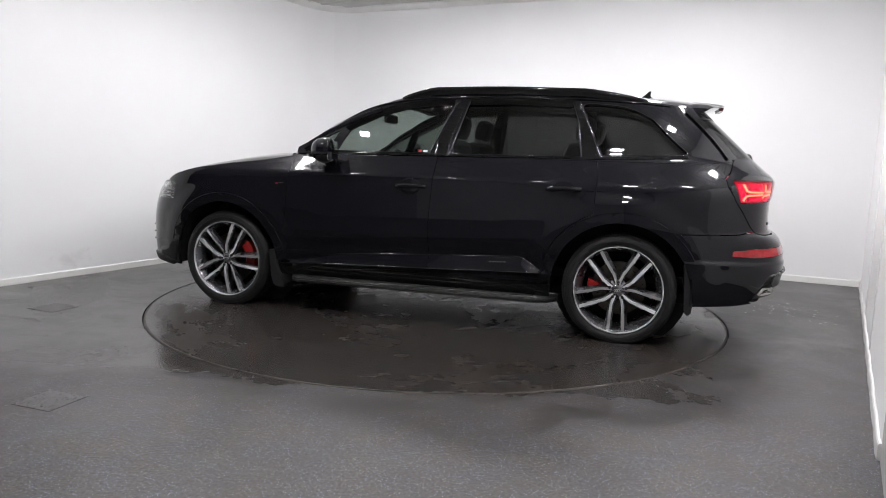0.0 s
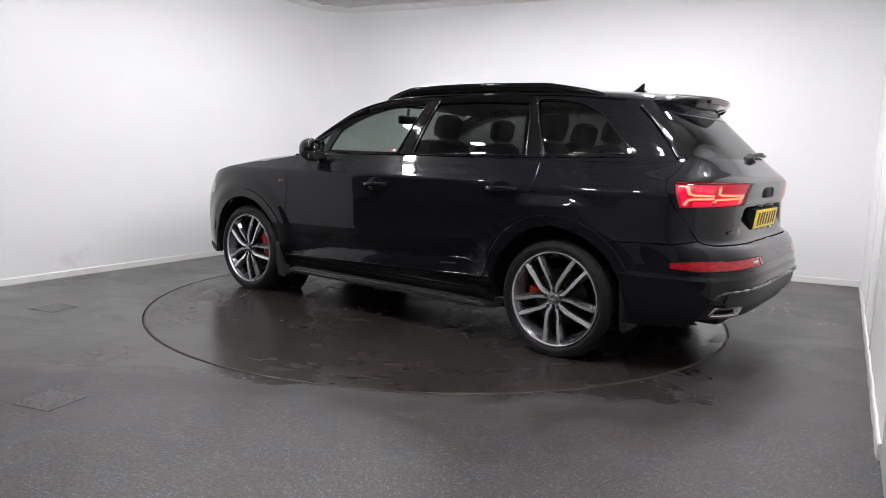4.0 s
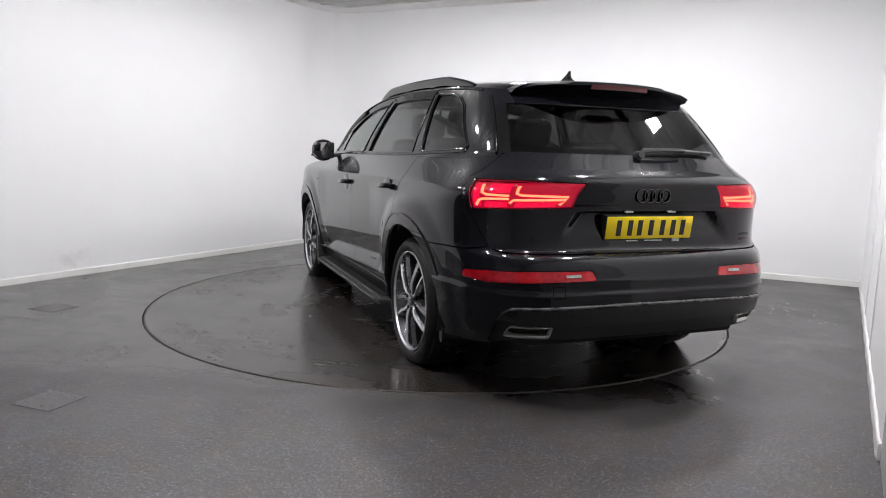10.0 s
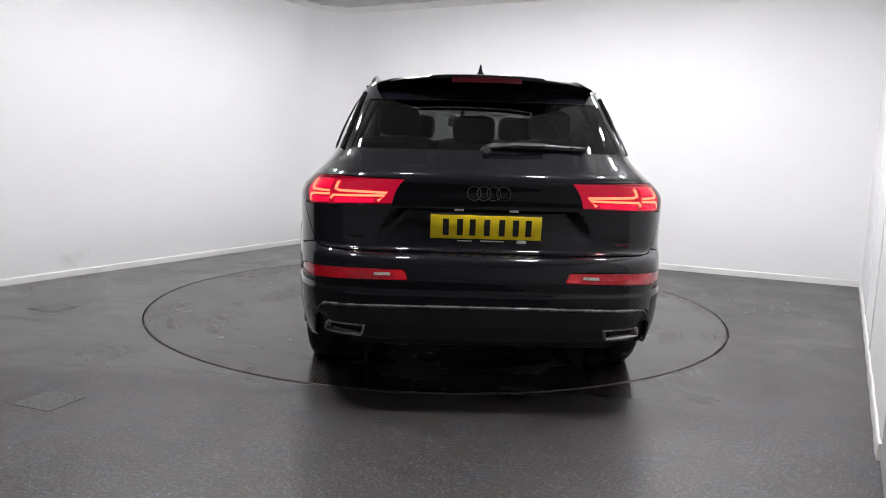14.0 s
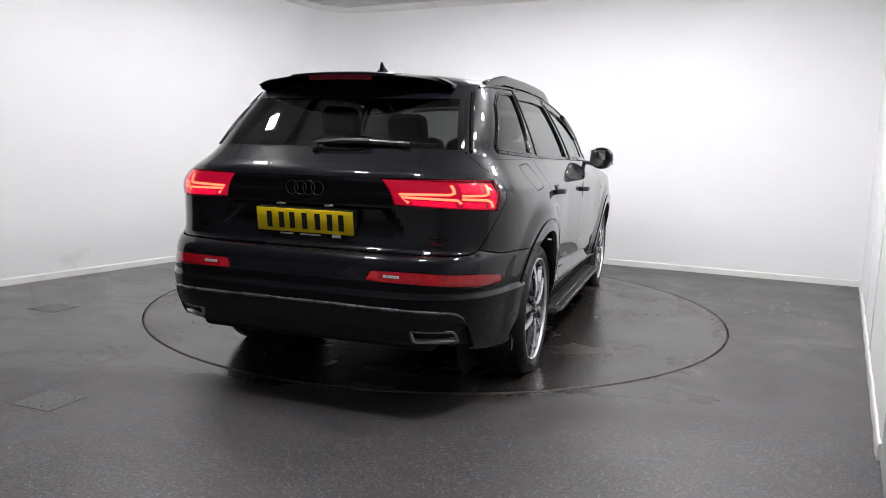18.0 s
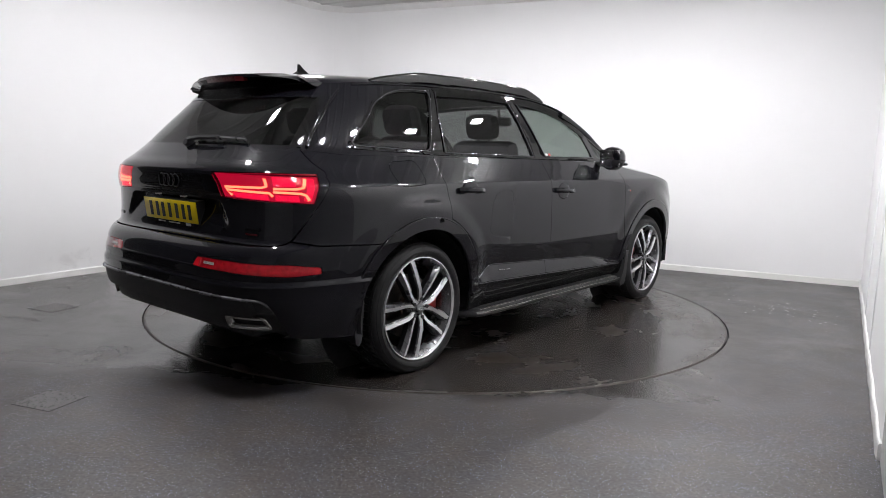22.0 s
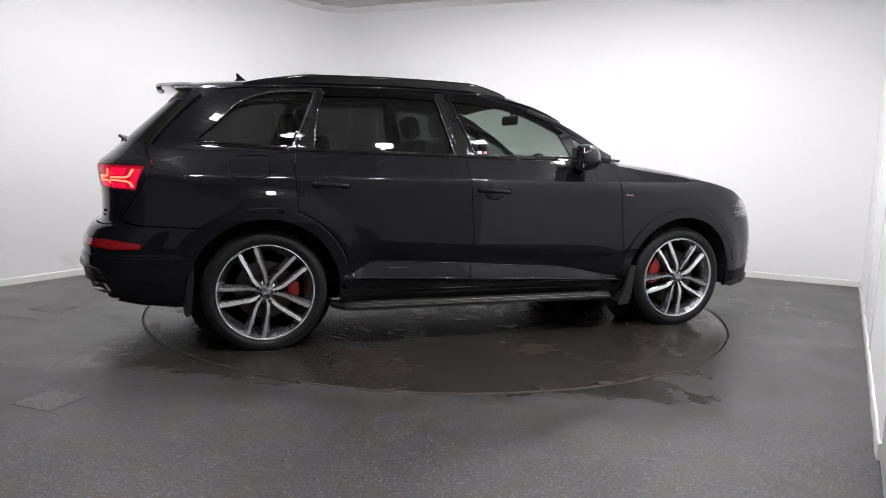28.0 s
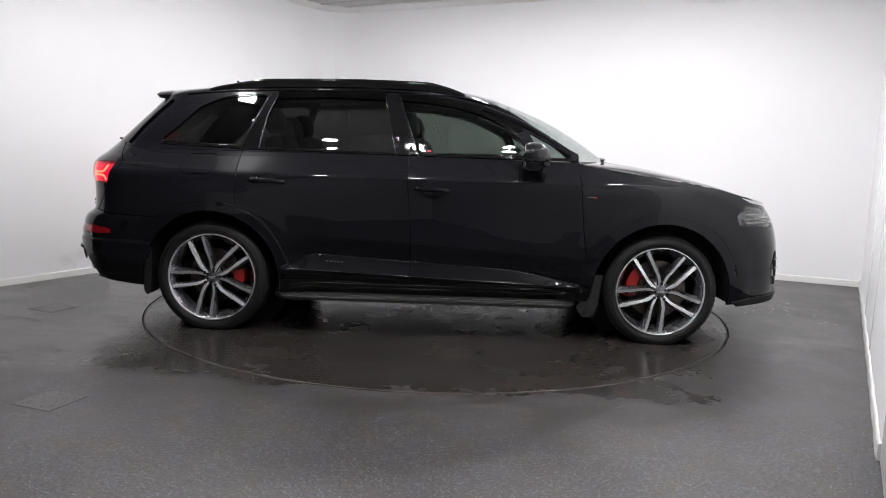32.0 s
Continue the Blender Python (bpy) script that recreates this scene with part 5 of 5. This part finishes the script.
for o in [q for q in car.children if q.name.split(".")[0] in ("front_door", "rear_door")]:
    side = 1 if o.data.vertices[0].co.y > 0 else -1
    hx = -.028 if o.name.startswith("front") else -1.108
    hz = .992 if o.name.startswith("front") else 1.018
    yb = float(skin(rx(hx, hz), hz)[1])
    tube("door_handle", [(hx + .105, side * (yb + .004), hz - .006), (hx + .085, side * (yb + .03), hz - .004), (hx + .04, side * (yb + .04), hz), (hx - .05, side * (yb + .04), hz + .002),
                         (hx - .09, side * (yb + .03), hz + .002), (hx - .112, side * (yb + .004), hz)], oval(.012, .016, 12), PAINT, o, "gloss black bar handle")
    bm = bmesh.new()
    bmesh.ops.create_uvsphere(bm, u_segments=20, v_segments=8, radius=1)
    bmesh.ops.scale(bm, vec=(.078, .004, .058), verts=bm.verts)
    bmesh.ops.translate(bm, vec=(hx, side * (yb + .001), hz - .004), verts=bm.verts)
    part("handle_recess", bm, PAINT, o, smooth=60)
    if o.name.startswith("front"):
        for dx, wd, mt in ((0, .022, REDMARK), (-.04, .03, PALE)):
            q = skin(rx(-.06 + dx, 1.236), 1.236)
            box("window_sticker", (wd, .001, .016), (-.06 + dx, side * (float(q[1]) + .0005), 1.238), mt, o, 0.0,
                rot=Matrix.Rotation(side * radians(24), 4, "X"))
for side in (1, -1):
    q = skin(rx(1.0, .97), .97)
    box("wing_badge", (.062, .004, .006), (1.0, side * (q[1] + .002), .972), CHROME, car, .001, label="small metal badge bar")
    box("wing_badge", (.016, .004, .012), (1.028 if side < 0 else 1.028, side * (q[1] + .002), .968), REDMARK, car, .001, label="small red badge mark")

for side in (1, -1):
    for i in range(5):
        x = -.62 - .026 * i
        z = .5 * (Z_TOP(x) + Z_LOW(x)) + .012
        q = skin(rx(x, z), z) + skin_normal(np.array(rx(x, z)), np.array(z)) * .002
        box("blade_mark", (.013, .003, .009), (q[0], side * q[1], q[2]), CHROME, car, .001, label="tiny pale mark on the door blade")

# tailgate details
def on_tail(y, z, off=0.0):
    r = ry(y, z)
    p = skin(r, z) + skin_normal(np.array(r), np.array(z)) * off
    return Vector((float(p[0]), float(p[1]), float(p[2])))


plate_m = Matrix.Translation((-2.456, .006, .886)) @ Matrix.Rotation(radians(-8), 4, "Y")
plate = part("number_plate", box_bm((.008, .524, .114), (0, 0, 0), .003), YELLOW, tailgate, "yellow number plate with dark characters masked as bars", smooth=40)
plate.matrix_basis = plate_m
for i, y in enumerate((.190, .123, .064, -.004, -.0745, -.140, -.200)):
    bx = part("plate_bar", box_bm((.002, .028, .079), (-.0048, y, .0), 0), INK, tailgate)
    bx.matrix_basis = plate_m
for y, wd, mt in ((.10, .07, PALE), (-.03, .11, PALE), (-.17, .045, PALE)):
    bx = part("plate_holder_mark", box_bm((.003, wd, .006 if wd > .05 else .014), (-.003, y, -.066), 0), mt, tailgate)
    bx.matrix_basis = plate_m
bx = part("plate_holder", box_bm((.05, .528, .120), (.027, 0, -.001), .003), SATIN, tailgate)
bx.matrix_basis = plate_m
for y in (.13, -.13):
    bx = part("plate_lamp", box_bm((.018, .045, .010), (.016, y, .078), .003), LENS_CLEAR, tailgate, "small clear number plate lamp", smooth=40)
    bx.matrix_basis = plate_m
for i in range(4):
    y = .069 - i * .046
    maj, mnr = .0325, .0048
    v, f = [], []
    for a in range(40):
        ca, sa = math.cos(2 * math.pi * a / 40), math.sin(2 * math.pi * a / 40)
        for b in range(8):
            cb, sb = math.cos(2 * math.pi * b / 8), math.sin(2 * math.pi * b / 8)
            v.append((-2.458 - mnr * sb - .004, y + (maj + mnr * cb) * ca, 1.045 + (maj + mnr * cb) * sa))
    f = [(a * 8 + b, a * 8 + (b + 1) % 8, ((a + 1) % 40) * 8 + (b + 1) % 8, ((a + 1) % 40) * 8 + b) for a in range(40) for b in range(8)]
    link("emblem_ring", v, f, EMBLEM, tailgate, "gloss black emblem ring", smooth=True)
for y0, z0, wd, hh, mt in ((-.66, .838, .09, .014, GLOSS), (-.655, .812, .075, .010, LENS_DARK), (.62, .83, .07, .016, GLOSS)):
    p = on_tail(y0, z0, .001)
    box("badge", (.004, wd, hh), p, mt, tailgate, .001, label="small badge bar", rot=Matrix.Rotation(radians(12 if y0 < 0 else -12), 4, "Z"))

for sg in (1, -1):
    # raised edge beside the rear glass
    tube("window_edge", [on_tail(sg * (.722 - .088 * t), 1.238 + .30 * t, .006) for t in np.linspace(0, 1, 12)], oval(.011, .008, 10, 2), GLOSS, tailgate, up=(-1, 0, .6))

# rear wiper
p0, p1, p2 = on_tail(.0, 1.243, .03), on_tail(-.27, 1.252, .035), on_tail(-.47, 1.253, .018)
tube("rear_wiper_arm", [on_tail(.03, 1.238, .01), p0, on_tail(-.13, 1.249, .04), p1], [(-.010, -.008), (.010, -.008), (.008, .008), (-.008, .008)], SATIN, tailgate, up=(-1, 0, .6))
tube("rear_wiper_blade", [on_tail(-.02, 1.262, .015), on_tail(-.25, 1.262, .018), p2], [(-.006, -.010), (.006, -.010), (.005, .010), (-.005, .010)], GREYSATIN, tailgate, up=(-1, 0, .6))
bm = bmesh.new()
bmesh.ops.create_cone(bm, segments=20, radius1=.03, radius2=.02, depth=.035, cap_ends=True)
bmesh.ops.transform(bm, matrix=Matrix.Translation(on_tail(.01, 1.236, .012)) @ Matrix.Rotation(radians(-70), 4, "Y"), verts=bm.verts)
part("wiper_cap", bm, SATIN, tailgate, smooth=40)

# underside
box("floor_pan", (3.9, 1.28, .10), (0.0, 0, .29), BLACK, car, .02)
box("floor_pan", (1.9, 1.66, .10), (0.0, 0, .31), BLACK, car, .02)
box("rear_pan", (.50, 1.30, .16), (-2.16, 0, .37), BLACK, car, .04)
box("rear_pan", (.34, 1.66, .12), (-2.13, 0, .36), BLACK, car, .04)
box("silencer", (.30, .95, .14), (-2.2, 0, .36), BLACK, car, .05)
for hx in (HUB_F, HUB_R):
    tube("axle", [(hx, -.72, HUB_Z), (hx, .72, HUB_Z)], oval(.04, .04, 10, 2), BLACK, car)


# ---- wheels ----
def spoke_mesh(sign):
    """One arm of a twin spoke, pointing up: outer face machined, flanks grey. x across, y out of the wheel, z along the arm."""
    rows = [(.036, .017, .0085, .028, -.004), (.064, .027, .0100, .041, .002), (.100, .0375, .0090, .056, .0065), (.150, .0395, .0095, .063, .0065),
            (.205, .0430, .0100, .070, .003), (.255, .0470, .0105, .079, -.003), (.278, .0490, .0110, .084, -.008)]
    v, f, mi = [], [], []
    for r, c, hw, oo, yy in rows:
        v += [(sign * (c - hw - .008), yy - .05, r), (sign * (c - hw - .0065), yy - .011, r), (sign * (c - hw), yy - .003, r), (sign * (c + hw), yy + .002, r),
              (sign * (oo - .003), yy - .020, r), (sign * oo, yy - .05, r)]
    m = 6
    for i in range(len(rows) - 1):
        for j in range(m - 1):
            f.append((i * m + j, i * m + j + 1, (i + 1) * m + j + 1, (i + 1) * m + j))
            mi.append((2, 0, 1, 0, 2)[j])
    f += [tuple(range(m)), tuple((len(rows) - 1) * m + j for j in range(m))[::-1]]
    mi += [0, 0]
    if sign > 0:
        f = [t[::-1] for t in f]
    me = bpy.data.meshes.new("spoke")
    me.from_pydata(v, [], f)
    me.materials.append(RIMGREY)
    me.materials.append(RIMBRIGHT)
    me.materials.append(RIMDARK)
    me.polygons.foreach_set("material_index", mi)
    me.polygons.foreach_set("use_smooth", [True] * len(f))
    me.set_sharp_from_angle(angle=radians(18))
    return me


SPOKES = [spoke_mesh(1), spoke_mesh(-1)]


def make_wheel(hx, side, phase, front):
    """A wheel whose outer face looks along +y of its own axes; turned round for the right side."""
    face = .962
    m = Matrix.Translation((hx, side * (face - .012), HUB_Z)) @ (Matrix.Identity(4) if side > 0 else Matrix.Rotation(math.pi, 4, "Z")) @ Matrix.Scale(WHEEL, 4)
    low = (.0015 - HUB_Z) / WHEEL
    # barrel and lip
    prof = [(.270, -.24), (.262, -.20), (.235, -.15), (.236, -.07), (.256, -.04), (.266, -.022), (.2775, -.009)]
    v, f = revolve(prof, 72)
    wheel = link("wheel", v, [t[::-1] for t in f], RIMGREY, car, "grey twin five-spoke alloy wheel with machined faces", smooth=True, sharp=50)
    wheel.matrix_basis = m
    v, f = revolve([(.2765, -.010), (.2785, .000), (.2815, .003), (.2850, .002), (.2872, -.006), (.286, -.018)], 96)
    link("rim_lip", v, [t[::-1] for t in f], RIMBRIGHT, wheel, "bright machined rim edge", smooth=True, sharp=40)
    # tyre
    w = .282
    side_prof = [(.2868, -.016), (.290, -.006), (.298, .003), (.312, .009), (.318, .0085), (.3195, .0065), (.321, .0085), (.330, .006), (.340, .002), (.3415, -.001), (.347, -.004), (.358, -.018), (.3655, -.036)]
    tread = [(TYRE_R - .0075, -.046), (TYRE_R - .0075, -.24)]
    back = [(.355, -.262), (.335, -.272), (.30, -.272), (.272, -.245)]
    v, f = revolve(side_prof + tread + back, 96)
    link("tyre", [(x, y + .006 * step01(.30, .345, -z), max(z, low)) for x, y, z in v], [t[::-1] for t in f], RUBBER, wheel, "black low-profile tyre", smooth=True, sharp=30)
    # raised shoulder blocks of the tread
    v, f = [], []
    for row, (ya, yb, lean) in enumerate(((-.022, -.080, .012), (-.090, -.130, .05), (-.138, -.178, -.05), (-.188, -.246, -.012))):
        for i in range(64):
            a = 2 * math.pi * (i + .5 * (row % 2)) / 64
            b = len(v)
            for y0, da in ((ya, 0), (yb, lean)):
                top = TYRE_R if row not in (0, 3) or y0 < -.03 else .3625
                base = .352
                for dd, rr in ((0, base), (.004, top), (.078, top), (.082, base)):
                    v.append((rr * math.cos(a + da + dd), y0 if rr == base or row else y0 - .0, rr * math.sin(a + da + dd)))
            f += [(b + 1, b + 2, b + 6, b + 5), (b, b + 1, b + 5, b + 4), (b + 2, b + 3, b + 7, b + 6), (b, b + 3, b + 2, b + 1), (b + 4, b + 5, b + 6, b + 7)]
    link("tread_pattern", [(x, y, max(z, low)) for x, y, z in v], f, RUBBER, wheel)
    for k in range(5):
        a = phase + k * 72
        for me in SPOKES:
            o = new("spoke", me)
            o.parent = wheel
            o.matrix_basis = Matrix.Rotation(radians(a), 4, "Y") @ Matrix.Translation((0, -.008, 0))
    # hub
    v, f = revolve([(.0, -.008), (.030, -.009), (.033, -.012), (.044, -.016), (.052, -.022), (.068, -.034), (.074, -.07)], 40)
    link("hub", v, [t[::-1] for t in f], RIMGREY, wheel, smooth=True, sharp=35)
    v, f = revolve([(.0, .0), (.026, -.001), (.030, -.004), (.031, -.012)], 32)
    link("hub_cap", v, [t[::-1] for t in f], RIMGREY, wheel, "grey centre cap with pale emblem", smooth=True, sharp=35)
    for i in range(4):
        x = -.0165 + .011 * i
        v, f = [], []
        for a in range(20):
            ca, sa = math.cos(2 * math.pi * a / 20), math.sin(2 * math.pi * a / 20)
            for rr, yy in ((.0055, .001), (.0078, .001), (.0078, -.002), (.0055, -.002)):
                v.append((x + rr * ca, yy, rr * sa))
        f = [(a * 4 + b, a * 4 + (b + 1) % 4, ((a + 1) % 20) * 4 + (b + 1) % 4, ((a + 1) % 20) * 4 + b) for a in range(20) for b in range(4)]
        link("cap_emblem", v, f, RIMBRIGHT, wheel)
    for k in range(5):
        a = radians(phase + 36 + k * 72)
        bm = bmesh.new()
        bmesh.ops.create_cone(bm, segments=6, radius1=.011, radius2=.010, depth=.022, cap_ends=True)
        bmesh.ops.transform(bm, matrix=Matrix.Translation((.054 * math.sin(a), -.012, .054 * math.cos(a))) @ Matrix.Rotation(radians(90), 4, "X"), verts=bm.verts)
        part("wheel_bolt", bm, BLACK, wheel)
    # disc and caliper stand still behind the wheel
    rd = .19 if front else .175
    v, f = revolve([(.06, -.085), (.085, -.085), (.09, -.10), (rd, -.10), (rd, -.13), (.09, -.13)], 56)
    link("brake_disc", v, [t[::-1] for t in f], STEEL, wheel, "bare steel brake disc", smooth=True, sharp=30)
    v, f = revolve([(.02, -.06), (.085, -.07), (.086, -.1)], 40)
    link("disc_bell", v, [t[::-1] for t in f], RUST if not front else STEEL, wheel, "brownish brake disc bell" if not front else "", smooth=True, sharp=30)
    a_mid = (math.pi - .25) if front else .05
    if side < 0:
        a_mid = math.pi - a_mid
    span = .95 if front else .45
    v, f = revolve([(rd - .055, -.145), (rd - .06, -.075), (rd - .045, -.055), (rd + .0, -.05), (rd + .022, -.06), (rd + .028, -.08), (rd + .028, -.145)], 18, start=a_mid - span / 2, sweep=span)
    k = 7
    f = [t[::-1] for t in f] + [tuple(range(k)), tuple(18 * k + j for j in range(k))[::-1]]
    link("brake_caliper", v, f, CALIPER, wheel, "bright red brake caliper", smooth=True, sharp=35)
    return wheel


make_wheel(HUB_F, 1, 194, True)
make_wheel(HUB_R, 1, 180, False)
make_wheel(HUB_F, -1, 174, True)
make_wheel(HUB_R, -1, 167, False)

# ---- inside ----
box("cabin_floor", (3.0, 1.5, .06), (-.5, 0, .42), BLACK, car, .01)
box("dashboard", (.42, 1.45, .26), (.86, 0, 1.02), LEATHER, car, .07)
box("centre_console", (.9, .26, .30), (.35, 0, .62), LEATHER, car, .05)


def seat(x, y, wd, lean, base_z, back_h, head=True):
    box("seat_base", (.52, wd, .20), (x + .1, y, base_z), LEATHER, car, .06)
    rot = Matrix.Rotation(radians(-lean), 4, "Y")
    o = box("seat_back", (.16, wd, back_h), (0, 0, 0), LEATHER, car, .06)
    o.matrix_basis = Matrix.Translation((x - .2 - math.sin(radians(lean)) * back_h / 2, y, base_z + .05 + back_h / 2)) @ rot
    if head:
        for d in (-.05, .05):
            q = box("headrest_post", (.012, .012, .10), (0, d, back_h / 2 + .02), BLACK, o, .003)
        box("headrest", (.12, .27, .19), (.0, 0, back_h / 2 + (.105 if y else .06)), LEATHER, o, .058)


for y in (.38, -.38):
    seat(.15, y, .54, 14, .66, .62)
for y in (.48, 0, -.48):
    seat(-.80, y, .46, 16, .70, .58)
box("luggage_floor", (1.0, 1.2, .05), (-1.75, 0, .80), LEATHER, car, .02)
tube("steering_wheel", [(.55 + .06 * math.sin(a) * .5, -.38 + .185 * math.cos(a), 1.06 + .175 * math.sin(a)) for a in np.linspace(0, 2 * math.pi, 33)], oval(.015, .015, 8, 2), LEATHER,
     car, caps=False, up=(1, 0, .3))
box("steering_hub", (.05, .16, .12), (.57, -.38, 1.05), LEATHER, car, .03)
box("inner_mirror", (.04, .26, .075), (.50, 0, 1.50), BLACK, car, .02)
tube("mirror_stalk", [(.52, 0, 1.52), (.50, 0, 1.60)], oval(.012, .012, 8, 2), BLACK, car, up=(1, 0, 0))


# ---- movement ----
TURN_START, TURN_RATE, OFFSET, AHEAD = 162.87, -5.137, -0.187, 0.011


def motions():
    rows_car, rows_disc = [], []
    for i in range(33):
        a = TURN_START + TURN_RATE * i
        rows_car.append((float(i), pose(math.cos(radians(a)) * AHEAD - math.sin(radians(a)) * OFFSET, math.sin(radians(a)) * AHEAD + math.cos(radians(a)) * OFFSET, 0, 0, 0, a)))
        rows_disc.append((float(i), pose(0, 0, 0, 0, 0, a)))
    walk(car, rows_car)
    walk(turntable, rows_disc)


motions()
